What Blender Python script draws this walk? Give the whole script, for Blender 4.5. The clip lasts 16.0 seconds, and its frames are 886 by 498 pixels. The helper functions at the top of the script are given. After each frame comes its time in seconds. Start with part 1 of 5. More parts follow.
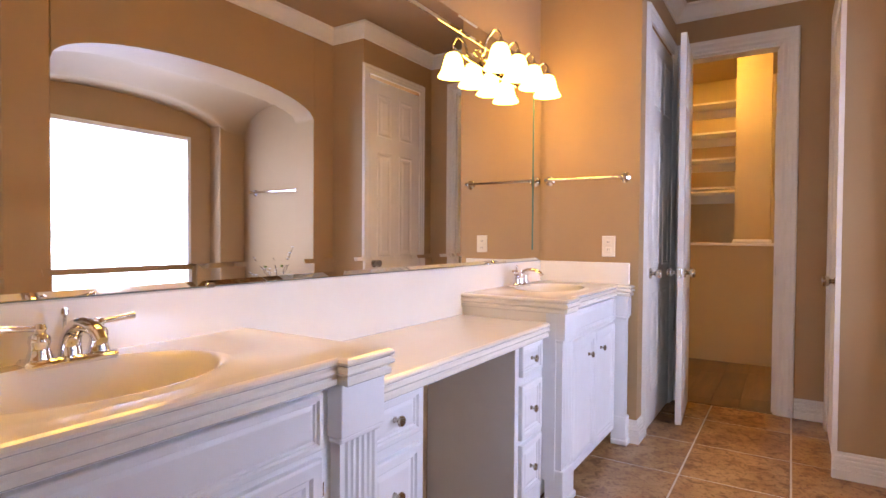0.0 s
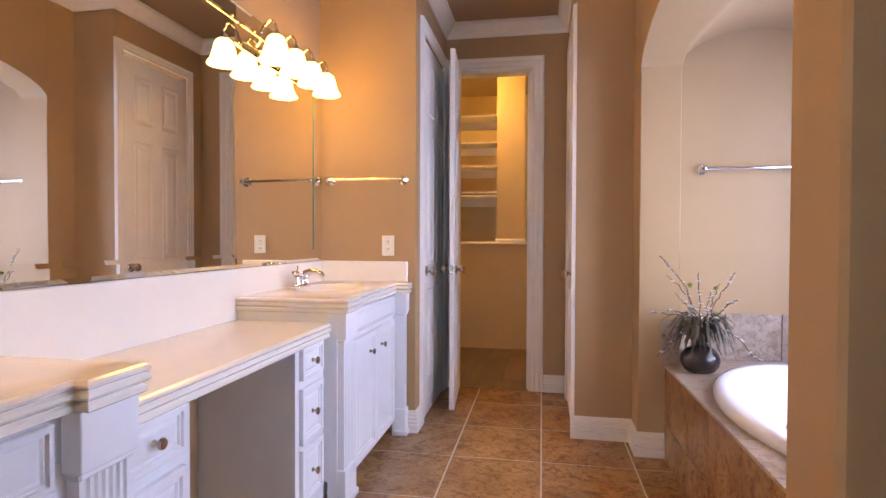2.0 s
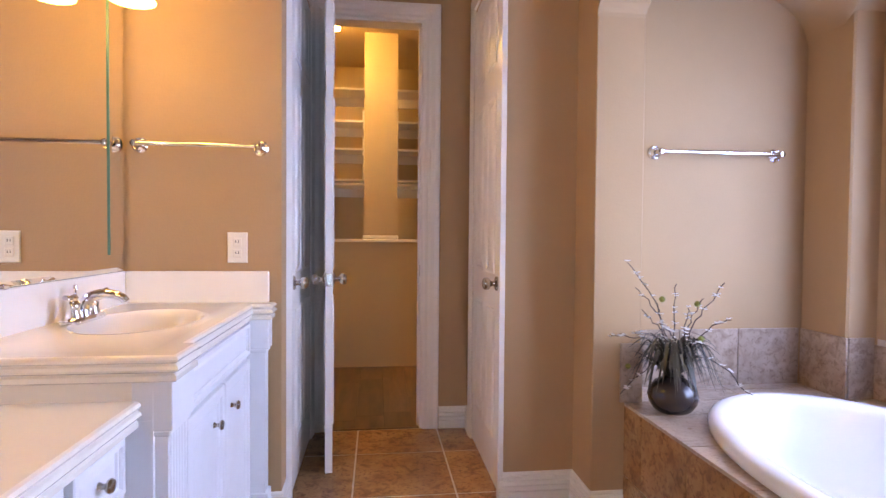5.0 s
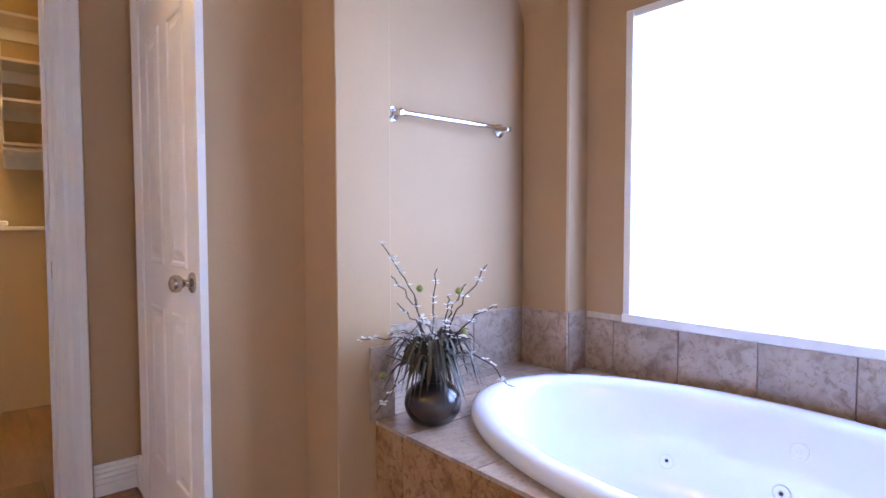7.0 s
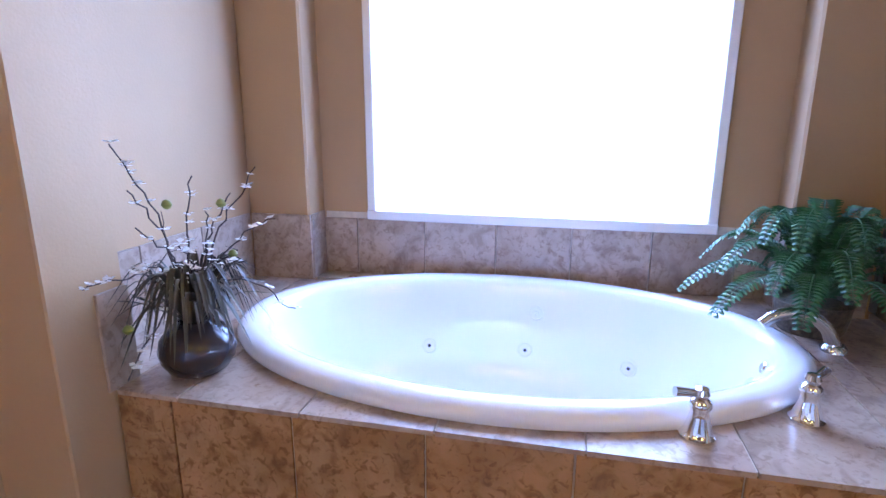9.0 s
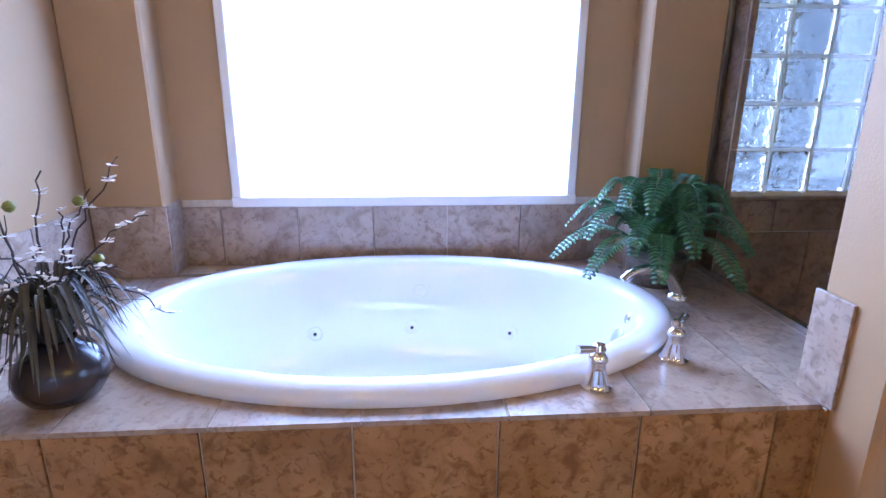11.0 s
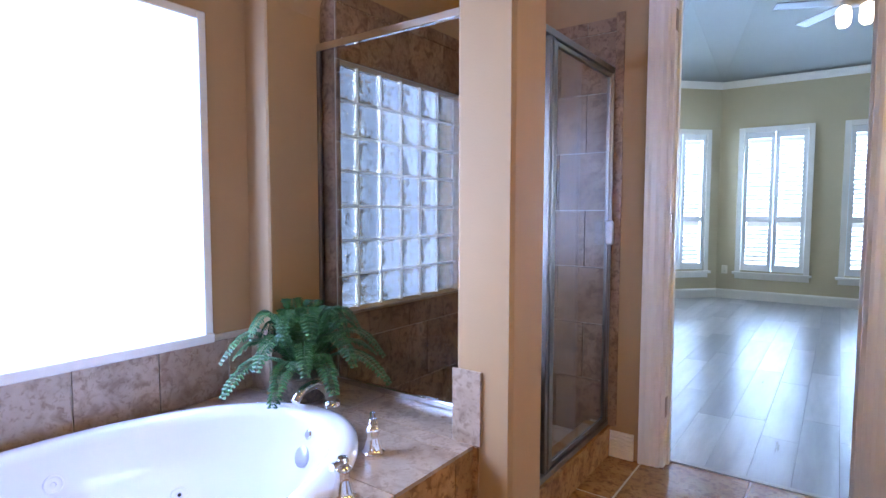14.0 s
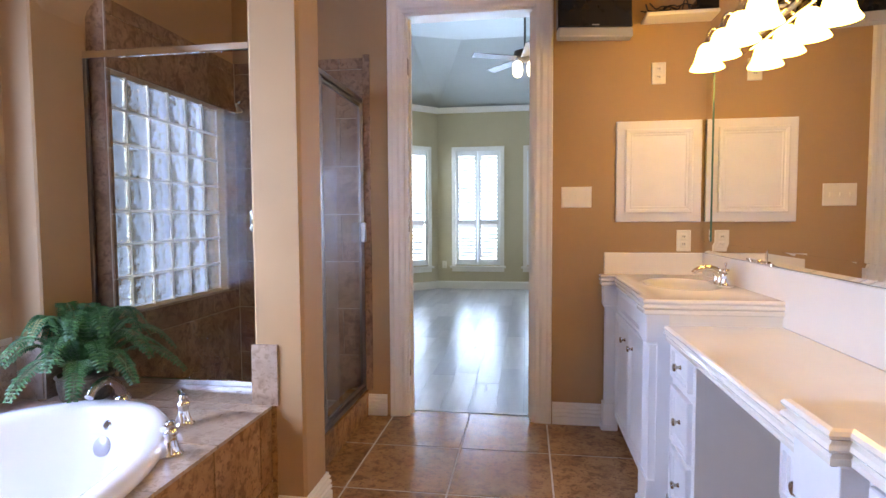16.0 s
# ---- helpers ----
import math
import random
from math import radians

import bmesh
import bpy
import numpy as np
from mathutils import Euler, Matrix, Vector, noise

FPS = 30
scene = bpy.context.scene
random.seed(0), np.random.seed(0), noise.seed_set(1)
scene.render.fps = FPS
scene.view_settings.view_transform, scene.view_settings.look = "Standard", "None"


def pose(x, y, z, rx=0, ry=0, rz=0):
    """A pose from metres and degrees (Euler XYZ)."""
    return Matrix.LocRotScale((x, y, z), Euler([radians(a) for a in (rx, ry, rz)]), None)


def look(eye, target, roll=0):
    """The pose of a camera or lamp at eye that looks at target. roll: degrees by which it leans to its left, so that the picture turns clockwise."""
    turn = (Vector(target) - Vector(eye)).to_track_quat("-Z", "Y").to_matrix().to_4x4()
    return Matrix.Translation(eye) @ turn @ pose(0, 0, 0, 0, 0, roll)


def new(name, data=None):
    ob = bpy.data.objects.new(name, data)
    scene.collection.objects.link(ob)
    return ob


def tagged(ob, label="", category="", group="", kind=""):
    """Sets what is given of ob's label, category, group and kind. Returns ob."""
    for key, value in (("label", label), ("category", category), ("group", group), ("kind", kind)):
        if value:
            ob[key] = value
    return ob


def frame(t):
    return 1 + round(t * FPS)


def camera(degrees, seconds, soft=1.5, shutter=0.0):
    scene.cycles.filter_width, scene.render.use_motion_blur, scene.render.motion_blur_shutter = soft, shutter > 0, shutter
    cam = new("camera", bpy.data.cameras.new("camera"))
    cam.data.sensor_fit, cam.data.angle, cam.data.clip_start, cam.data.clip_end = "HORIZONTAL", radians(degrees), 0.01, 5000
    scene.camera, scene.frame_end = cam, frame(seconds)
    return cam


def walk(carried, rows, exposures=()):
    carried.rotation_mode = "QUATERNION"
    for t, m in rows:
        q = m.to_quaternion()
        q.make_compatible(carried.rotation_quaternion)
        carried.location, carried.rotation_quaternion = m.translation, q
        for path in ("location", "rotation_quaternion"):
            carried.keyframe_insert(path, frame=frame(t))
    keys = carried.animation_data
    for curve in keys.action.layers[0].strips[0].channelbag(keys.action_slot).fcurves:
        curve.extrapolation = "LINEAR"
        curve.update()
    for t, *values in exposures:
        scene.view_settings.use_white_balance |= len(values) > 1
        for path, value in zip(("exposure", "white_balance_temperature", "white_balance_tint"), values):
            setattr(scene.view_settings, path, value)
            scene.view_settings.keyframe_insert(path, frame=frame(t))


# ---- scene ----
cam = camera(77.7, 16.0)
PATH = [
    (0, (0.777, -0.011, 1.168), (-0.293, 1.678, 1.126), 0.4),
    (0.5, (0.787, -0.014, 1.168), (-0.172, 1.740, 1.123), 0.5),
    (1, (0.789, -0.007, 1.166), (0.059, 1.854, 1.127), 0.4),
    (1.5, (0.796, -0.008, 1.164), (0.287, 1.926, 1.128), 0.2),
    (2, (0.791, 0.003, 1.166), (0.437, 1.972, 1.129), 0.2),
    (2.5, (0.782, 0.084, 1.172), (0.515, 2.066, 1.135), 0.2),
    (3, (0.759, 0.262, 1.171), (0.534, 2.248, 1.133), 0.2),
    (3.2, (0.741, 0.330, 1.169), (0.529, 2.318, 1.134), 0.2),
    (5.3, (0.411, 1.037, 1.183), (0.779, 3.003, 1.129), 0.3),
    (5.5, (0.413, 1.099, 1.167), (0.878, 3.044, 1.126), 0.1),
    (6, (0.406, 1.264, 1.153), (1.198, 3.100, 1.119), 0.0),
    (6.5, (0.437, 1.433, 1.139), (1.506, 3.123, 1.098), -0.1),
    (7, (0.450, 1.582, 1.140), (1.749, 3.100, 1.052), -0.1),
    (7.5, (0.440, 1.708, 1.146), (2.013, 2.932, 0.977), -0.2),
    (8, (0.460, 1.844, 1.139), (2.202, 2.787, 0.864), -0.1),
    (8.5, (0.454, 1.947, 1.136), (2.287, 2.646, 0.745), 0.0),
    (9, (0.442, 2.049, 1.138), (2.337, 2.484, 0.667), 0.1),
    (9.2, (0.432, 2.078, 1.139), (2.341, 2.413, 0.644), 0.2),
    (11.3, (0.442, 2.234, 1.165), (2.346, 1.977, 0.610), 0.3),
    (11.5, (0.466, 2.257, 1.175), (2.356, 1.906, 0.622), 0.3),
    (12, (0.507, 2.320, 1.200), (2.342, 1.686, 0.717), 0.2),
    (12.5, (0.542, 2.414, 1.218), (2.255, 1.451, 0.844), 0.0),
    (13, (0.553, 2.502, 1.231), (2.095, 1.257, 0.957), 0.1),
    (13.5, (0.538, 2.621, 1.241), (1.890, 1.158, 1.066), 0.3),
    (14, (0.506, 2.755, 1.249), (1.673, 1.137, 1.116), 0.1),
    (14.5, (0.476, 2.894, 1.252), (1.404, 1.126, 1.130), -0.1),
    (15, (0.452, 3.022, 1.244), (1.057, 1.120, 1.128), -0.2),
    (15.5, (0.443, 3.136, 1.237), (0.838, 1.178, 1.123), -0.3),
    (16, (0.447, 3.304, 1.235), (0.746, 1.330, 1.122), -0.3),
]
walk(cam, [(t, look(eye, target, roll)) for t, eye, target, roll in PATH],
     [(0, -0.12, 9500, 20), (3, -0.14, 8900, 21), (5.5, -0.06, 7600, 17), (7, -0.02, 6550, 13), (9, 0.03, 5850, 13), (12.5, 0.0, 6100, 9), (14, -0.02, 6700, 11), (16, -0.06, 8200, 12)])

# ---- world, sun and large lights ----
world = bpy.data.worlds.new("sky")
scene.world = world
world.use_nodes = True
wn = world.node_tree
sky = wn.nodes.new("ShaderNodeTexSky")
sky.sky_type, sky.sun_disc = "NISHITA", False
sky.sun_elevation, sky.sun_rotation = radians(40), radians(60)
wn.nodes["Background"].inputs[1].default_value = 0.1
wn.links.new(sky.outputs[0], wn.nodes["Background"].inputs[0])


def lamp(name, kind, m, watts, colour, size=0.1, size_y=None):
    li = bpy.data.lights.new(name, kind)
    li.energy, li.color = watts, colour
    if kind == "AREA":
        li.shape, li.size, li.size_y = "RECTANGLE", size, size_y or size
    else:
        li.shadow_soft_size = size
    ob = new(name, li)
    ob.matrix_world = m
    return tagged(ob, kind="structure")


DAY = (0.36, 0.57, 1.0)
DAY_TUB = (0.235, 0.405, 1.0)
WARM = (1.0, 0.62, 0.26)
sun = bpy.data.lights.new("sun", "SUN")
sun.energy, sun.angle, sun.color = 2.0, radians(2), (1.0, 0.95, 0.88)
sun_ob = tagged(new("sun", sun), kind="structure")
sun_ob.matrix_world = look((0, 0, 20), (12, -7, 0))
lamp("window_light_tub", "AREA", look((2.582, 2.1845, 1.3735), (0, 2.1845, 1.3735)), 90, DAY_TUB, 1.23, 1.21)
for bx in (0.049, 1.274, -1.176):
    lamp("window_light_bedroom", "AREA", look((bx, -6.33, 1.40), (bx, 0, 1.2)), 410, DAY, 0.76, 1.95)
lamp("window_light_bedroom", "AREA", look((2.49, -5.88, 1.40), (0.2, -3.6, 1.2)), 410, DAY, 0.76, 1.95)

# ---- materials ----


def material(name, colour, rough=0.5, metal=0.0, vary=0.08, scale=6.0, bump=0.0, bump_scale=120.0, second=None, amount=0.5, per_object=0.0,
             contrast=(0.35, 0.65), detail=6.0, coat=0.0, transmission=0.0, ior=1.45, spec=0.5, rough_vary=0.0):
    m = bpy.data.materials.new(name)
    m.use_nodes = True
    nt = m.node_tree
    p = nt.nodes["Principled BSDF"]
    p.inputs["Roughness"].default_value = rough
    p.inputs["Metallic"].default_value = metal
    p.inputs["Coat Weight"].default_value = coat
    p.inputs["Coat Roughness"].default_value = 0.08
    p.inputs["Transmission Weight"].default_value = transmission
    p.inputs["IOR"].default_value = ior
    p.inputs["Specular IOR Level"].default_value = spec
    c = (*colour, 1)
    tc = nt.nodes.new("ShaderNodeTexCoord")
    geo = nt.nodes.new("ShaderNodeNewGeometry")
    info = nt.nodes.new("ShaderNodeObjectInfo")
    shift = nt.nodes.new("ShaderNodeVectorMath")
    shift.operation = "MULTIPLY_ADD"
    nt.links.new(info.outputs["Random"], shift.inputs[0])
    shift.inputs[1].default_value = (7.3 if per_object else 0,) * 3
    nt.links.new(geo.outputs["Position"], shift.inputs[2])
    n1 = nt.nodes.new("ShaderNodeTexNoise")
    n1.inputs["Scale"].default_value, n1.inputs["Detail"].default_value, n1.inputs["Roughness"].default_value = scale, detail, 0.62
    nt.links.new(shift.outputs[0], n1.inputs["Vector"])
    ramp = nt.nodes.new("ShaderNodeValToRGB")
    ramp.color_ramp.elements[0].position, ramp.color_ramp.elements[1].position = contrast
    d = second or tuple(max(0.0, v * (1 - vary)) for v in colour)
    mix = tuple(a + (b - a) * amount for a, b in zip(colour, d)) if second else d
    ramp.color_ramp.elements[0].color = (*mix, 1)
    ramp.color_ramp.elements[1].color = c
    nt.links.new(n1.outputs["Fac"], ramp.inputs["Fac"])
    out = ramp.outputs["Color"]
    if per_object:
        hsv = nt.nodes.new("ShaderNodeHueSaturation")
        mr = nt.nodes.new("ShaderNodeMapRange")
        mr.inputs["To Min"].default_value, mr.inputs["To Max"].default_value = 1 - per_object, 1 + per_object
        nt.links.new(info.outputs["Random"], mr.inputs["Value"])
        nt.links.new(mr.outputs[0], hsv.inputs["Value"])
        nt.links.new(out, hsv.inputs["Color"])
        out = hsv.outputs["Color"]
    nt.links.new(out, p.inputs["Base Color"])
    if rough_vary:
        mr2 = nt.nodes.new("ShaderNodeMapRange")
        mr2.inputs["To Min"].default_value, mr2.inputs["To Max"].default_value = max(0.02, rough - rough_vary), min(1, rough + rough_vary)
        nt.links.new(n1.outputs["Fac"], mr2.inputs["Value"])
        nt.links.new(mr2.outputs[0], p.inputs["Roughness"])
    if bump:
        n2 = nt.nodes.new("ShaderNodeTexNoise")
        n2.inputs["Scale"].default_value, n2.inputs["Detail"].default_value = bump_scale, 4
        nt.links.new(shift.outputs[0], n2.inputs["Vector"])
        b = nt.nodes.new("ShaderNodeBump")
        b.inputs["Strength"].default_value, b.inputs["Distance"].default_value = bump, 0.004
        nt.links.new(n2.outputs["Fac"], b.inputs["Height"])
        nt.links.new(b.outputs[0], p.inputs["Normal"])
    return m


def stone_tile(name, light, mid, dark, rough, per_object=0.08):
    """Mottled travertine-look porcelain: clouds, darker veins and small pits."""
    m = material(name, light, rough, second=mid, amount=1.0, scale=5.0, contrast=(0.38, 0.62), per_object=per_object, bump=0.12, bump_scale=70, rough_vary=0.08)
    nt = m.node_tree
    p = nt.nodes["Principled BSDF"]
    prev = p.inputs["Base Color"].links[0].from_socket
    vec = [n for n in nt.nodes if n.bl_idname == "ShaderNodeVectorMath"][0].outputs[0]
    for sc, lo, hi, k in ((19.0, 0.50, 0.68, 0.70), (56.0, 0.54, 0.65, 0.62)):
        n = nt.nodes.new("ShaderNodeTexNoise")
        n.inputs["Scale"].default_value, n.inputs["Detail"].default_value, n.inputs["Distortion"].default_value = sc, 5, 0.8
        nt.links.new(vec, n.inputs["Vector"])
        mr = nt.nodes.new("ShaderNodeMapRange")
        mr.inputs["From Min"].default_value, mr.inputs["From Max"].default_value, mr.inputs["To Max"].default_value = lo, hi, k
        nt.links.new(n.outputs["Fac"], mr.inputs["Value"])
        mx = nt.nodes.new("ShaderNodeMix")
        mx.data_type = "RGBA"
        nt.links.new(mr.outputs[0], mx.inputs["Factor"])
        nt.links.new(prev, mx.inputs["A"])
        mx.inputs["B"].default_value = (*dark, 1)
        prev = mx.outputs["Result"]
    nt.links.new(prev, p.inputs["Base Color"])
    return m


def plank_wood(name, light, dark, rough, axis=1, spread=0.32):
    """Long-grained wood boards."""
    m = material(name, light, rough, second=dark, amount=1.0, scale=1.0, per_object=spread, contrast=(0.3, 0.7), bump=0.08, bump_scale=60, rough_vary=0.06)
    nt = m.node_tree
    vec = [n for n in nt.nodes if n.bl_idname == "ShaderNodeVectorMath"][0]
    st = nt.nodes.new("ShaderNodeVectorMath")
    st.operation = "MULTIPLY"
    st.inputs[1].default_value = (14, 1.6, 14) if axis == 1 else (1.6, 14, 14)
    nt.links.new(vec.outputs[0], st.inputs[0])
    for n in nt.nodes:
        if n.bl_idname == "ShaderNodeTexNoise" and n.inputs["Scale"].default_value == 1.0:
            nt.links.new(st.outputs[0], n.inputs["Vector"])
    return m


def glow(name, colour, strength):
    m = bpy.data.materials.new(name)
    m.use_nodes = True
    nt = m.node_tree
    nt.nodes.remove(nt.nodes["Principled BSDF"])
    e = nt.nodes.new("ShaderNodeEmission")
    e.inputs[0].default_value, e.inputs[1].default_value = (*colour, 1), strength
    nt.links.new(e.outputs[0], nt.nodes["Material Output"].inputs[0])
    return m


M_WALL = material("tan_wall_paint", (0.45, 0.285, 0.145), 0.6, vary=0.05, scale=2.5, bump=0.15, bump_scale=140, spec=0.3)
M_BED_WALL = material("olive_wall_paint", (0.56, 0.47, 0.31), 0.6, vary=0.05, scale=2.0, bump=0.1, spec=0.3)
M_BED_CEIL = material("grey_ceiling_paint", (0.40, 0.42, 0.405), 0.7, vary=0.04, scale=2.0, bump=0.1, spec=0.3)
M_CLOSET = material("closet_wall_paint", (0.58, 0.44, 0.26), 0.6, vary=0.05, scale=2.5, bump=0.1, spec=0.3)
M_CEIL = material("tan_ceiling_paint", (0.42, 0.28, 0.165), 0.7, vary=0.05, scale=2.0, bump=0.12, spec=0.3)
M_TRIM = material("white_trim_paint", (0.82, 0.78, 0.72), 0.35, vary=0.04, scale=8, bump=0.03, bump_scale=60)
M_CAB = material("white_cabinet_paint", (0.80, 0.80, 0.80), 0.38, vary=0.03, scale=9, bump=0.03, bump_scale=60)
M_TOP = material("cream_cultured_marble", (0.88, 0.82, 0.72), 0.16, vary=0.03, scale=5, coat=0.4, spec=0.5)
M_TILE = stone_tile("brown_floor_tile", (0.45, 0.25, 0.112), (0.32, 0.165, 0.070), (0.15, 0.07, 0.03), 0.24)
M_DECK = stone_tile("beige_stone_tile", (0.46, 0.35, 0.265), (0.36, 0.26, 0.185), (0.22, 0.14, 0.09), 0.3)
M_SHOWER = stone_tile("shower_wall_tile", (0.36, 0.23, 0.15), (0.26, 0.16, 0.10), (0.15, 0.09, 0.055), 0.25)
M_GROUT = material("tan_grout", (0.62, 0.53, 0.42), 0.9, vary=0.2, scale=30, bump=0.2)
M_TUB = material("white_acrylic", (0.80, 0.80, 0.83), 0.12, vary=0.015, scale=3, coat=0.5)
M_CHROME = material("chrome", (0.82, 0.82, 0.84), 0.07, metal=1.0, vary=0.04, scale=20)
M_NICKEL = material("satin_nickel", (0.55, 0.50, 0.44), 0.26, metal=1.0, vary=0.06, scale=20)
M_MIRROR = material("mirror_silver", (0.90, 0.90, 0.88), 0.004, metal=1.0, vary=0.0, scale=1)
M_MIRROR_EDGE = material("mirror_glass_edge", (0.10, 0.22, 0.17), 0.1, vary=0.1, scale=10)
M_FRAME = material("bronze_shower_frame", (0.26, 0.235, 0.21), 0.33, metal=1.0, vary=0.08, scale=20)
M_VASE = material("dark_glazed_pottery", (0.022, 0.018, 0.022), 0.22, second=(0.05, 0.03, 0.02), amount=1, scale=9, coat=0.3, bump=0.06, bump_scale=40)
M_TWIG = material("brown_twig", (0.07, 0.045, 0.035), 0.8, vary=0.4, scale=60, bump=0.3)
M_GRASS = material("olive_grass_leaf", (0.075, 0.068, 0.035), 0.5, second=(0.05, 0.036, 0.026), amount=1, scale=14)
M_BLOSSOM = material("white_blossom", (0.80, 0.76, 0.70), 0.6, vary=0.1, scale=60)
M_POD = material("green_pod", (0.26, 0.26, 0.05), 0.55, vary=0.3, scale=60)
M_FERN = material("fern_green", (0.05, 0.15, 0.04), 0.4, second=(0.02, 0.07, 0.022), amount=1, scale=22)
M_POT = material("woven_basket", (0.20, 0.15, 0.10), 0.7, vary=0.5, scale=70, bump=0.6, bump_scale=90)
M_PLATE = material("almond_plastic", (0.80, 0.74, 0.62), 0.35, vary=0.02, scale=6)
M_DARK = material("dark_slot", (0.02, 0.018, 0.016), 0.6, vary=0.2, scale=20)
M_TV = material("black_screen", (0.012, 0.012, 0.014), 0.12, vary=0.1, scale=5)
M_SILVER = material("silver_plastic", (0.45, 0.45, 0.46), 0.35, metal=0.4, vary=0.05, scale=10)
M_CABLE = material("black_cable", (0.02, 0.018, 0.018), 0.5, vary=0.2, scale=20)
M_BED_FLOOR = plank_wood("grey_oak_plank", (0.36, 0.335, 0.315), (0.24, 0.22, 0.205), 0.30, spread=0.22)
M_CLOSET_FLOOR = plank_wood("brown_oak_plank", (0.23, 0.145, 0.09), (0.085, 0.052, 0.032), 0.38)
M_FAN = material("dark_bronze_fan", (0.035, 0.028, 0.022), 0.5, metal=0.0, vary=0.2, scale=10)
M_GLASS = material("clear_glass", (0.95, 0.97, 0.96), 0.0, vary=0.0, scale=1, transmission=1.0, ior=1.45)
M_TINT = material("shower_glass", (0.93, 0.95, 0.94), 0.0, vary=0.0, scale=1, transmission=1.0, ior=1.15)
M_BLOCK = material("glass_block", (0.88, 0.93, 0.95), 0.06, vary=0.0, scale=1, transmission=1.0, ior=1.3, bump=1.0, bump_scale=30)
for n_ in M_BLOCK.node_tree.nodes:
    if n_.bl_idname == "ShaderNodeBump":
        n_.inputs["Distance"].default_value = 0.012
M_BLOCK_SOFT = material("frosted_glass_block", (0.93, 0.96, 0.98), 0.12, vary=0.0, scale=1, transmission=1.0, ior=1.12, bump=0.25, bump_scale=24)
M_BLOCK_JOINT = material("glass_block_joint", (0.88, 0.90, 0.92), 0.5, vary=0.05, scale=30, transmission=0.75, ior=1.2)
M_SHADE = glow("lit_lamp_shade", (1.0, 0.64, 0.15), 20.0)
M_FAN_LIGHT = glow("lit_fan_shade", (1.0, 0.86, 0.66), 8.0)
M_CLOSET_LIGHT = glow("lit_closet_lamp", (1.0, 0.62, 0.19), 120.0)
M_DAYLIGHT = glow("overcast_daylight", (0.72, 0.84, 1.0), 9.0)
M_DAYLIGHT_SOUTH = glow("hazy_daylight", (0.72, 0.86, 1.0), 0.95)
# Added emission: light and dark noise standing in for daylight behind the shower blocks.
M_SHOWER_GLOW = glow("mottled_daylight_glow", (0.55, 0.68, 0.80), 1.3)
fn = M_SHOWER_GLOW.node_tree
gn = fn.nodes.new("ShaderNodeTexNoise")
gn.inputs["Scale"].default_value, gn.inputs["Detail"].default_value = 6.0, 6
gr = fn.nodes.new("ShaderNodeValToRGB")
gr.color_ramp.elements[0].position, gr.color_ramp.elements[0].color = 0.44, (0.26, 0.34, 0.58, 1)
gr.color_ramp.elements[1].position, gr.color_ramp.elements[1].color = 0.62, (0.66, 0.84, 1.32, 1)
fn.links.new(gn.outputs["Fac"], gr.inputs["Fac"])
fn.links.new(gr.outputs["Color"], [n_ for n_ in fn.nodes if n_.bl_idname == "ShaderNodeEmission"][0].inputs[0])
M_SHUTTER = material("white_shutter_paint", (0.82, 0.82, 0.80), 0.4, vary=0.03, scale=9)

# ---- builders ----


def mesh_object(name, bm, mat, smooth=False):
    bmesh.ops.recalc_face_normals(bm, faces=bm.faces)
    me = bpy.data.meshes.new(name)
    bm.to_mesh(me)
    bm.free()
    if smooth:
        me.polygons.foreach_set("use_smooth", [True] * len(me.polygons))
        me.set_sharp_from_angle(angle=radians(38))
    me.materials.append(mat)
    return new(name, me)


def part(name, bm, mat, parent, label="", smooth=False):
    """One mesh object under a thing or a part (world coordinates are kept)."""
    ob = mesh_object(name, bm, mat, smooth)
    if parent:
        ob.parent = parent
        ob.matrix_parent_inverse = parent.matrix_world.inverted()
    return tagged(ob, label)


def thing(name, at=(0, 0, 0), label="", category="", group="", rz=0):
    ob = new(name)
    ob.empty_display_size = 0.05
    ob.matrix_world = pose(*at, 0, 0, rz)
    return tagged(ob, label, category, group)


def setting(name, bm, mat, label="", smooth=False):
    return tagged(mesh_object(name, bm, mat, smooth), label, kind="structure")


def box(bm, x0, y0, z0, x1, y1, z1, bevel=0.0, seg=1):
    r = bmesh.ops.create_cube(bm, size=1.0, matrix=Matrix.LocRotScale(((x0 + x1) / 2, (y0 + y1) / 2, (z0 + z1) / 2), None, (abs(x1 - x0), abs(y1 - y0), abs(z1 - z0))))
    if bevel:
        es = list({e for v in r["verts"] for e in v.link_edges})
        bmesh.ops.bevel(bm, geom=es, offset=bevel, segments=seg, affect="EDGES", profile=0.5, clamp_overlap=True)
    return bm


def boxes(*specs, bevel=0.0):
    bm = bmesh.new()
    for s in specs:
        box(bm, *s, bevel=bevel)
    return bm


def move(bm, m):
    bmesh.ops.transform(bm, matrix=m, verts=bm.verts)
    return bm


def lathe(profile, n=24, bm=None, m=Matrix()):
    """Turns (radius, height) points about z."""
    bm = bm or bmesh.new()
    rings = []
    for r, z in profile:
        if r < 1e-5:
            rings.append([bm.verts.new(m @ Vector((0, 0, z)))])
        else:
            rings.append([bm.verts.new(m @ Vector((r * math.cos(2 * math.pi * i / n), r * math.sin(2 * math.pi * i / n), z))) for i in range(n)])
    for a, b in zip(rings, rings[1:]):
        for i in range(n):
            j = (i + 1) % n
            vs = [a[i % len(a)], a[j % len(a)], b[j % len(b)], b[i % len(b)]]
            vs = list(dict.fromkeys(vs))
            if len(vs) > 2:
                bm.faces.new(vs)
    return bm


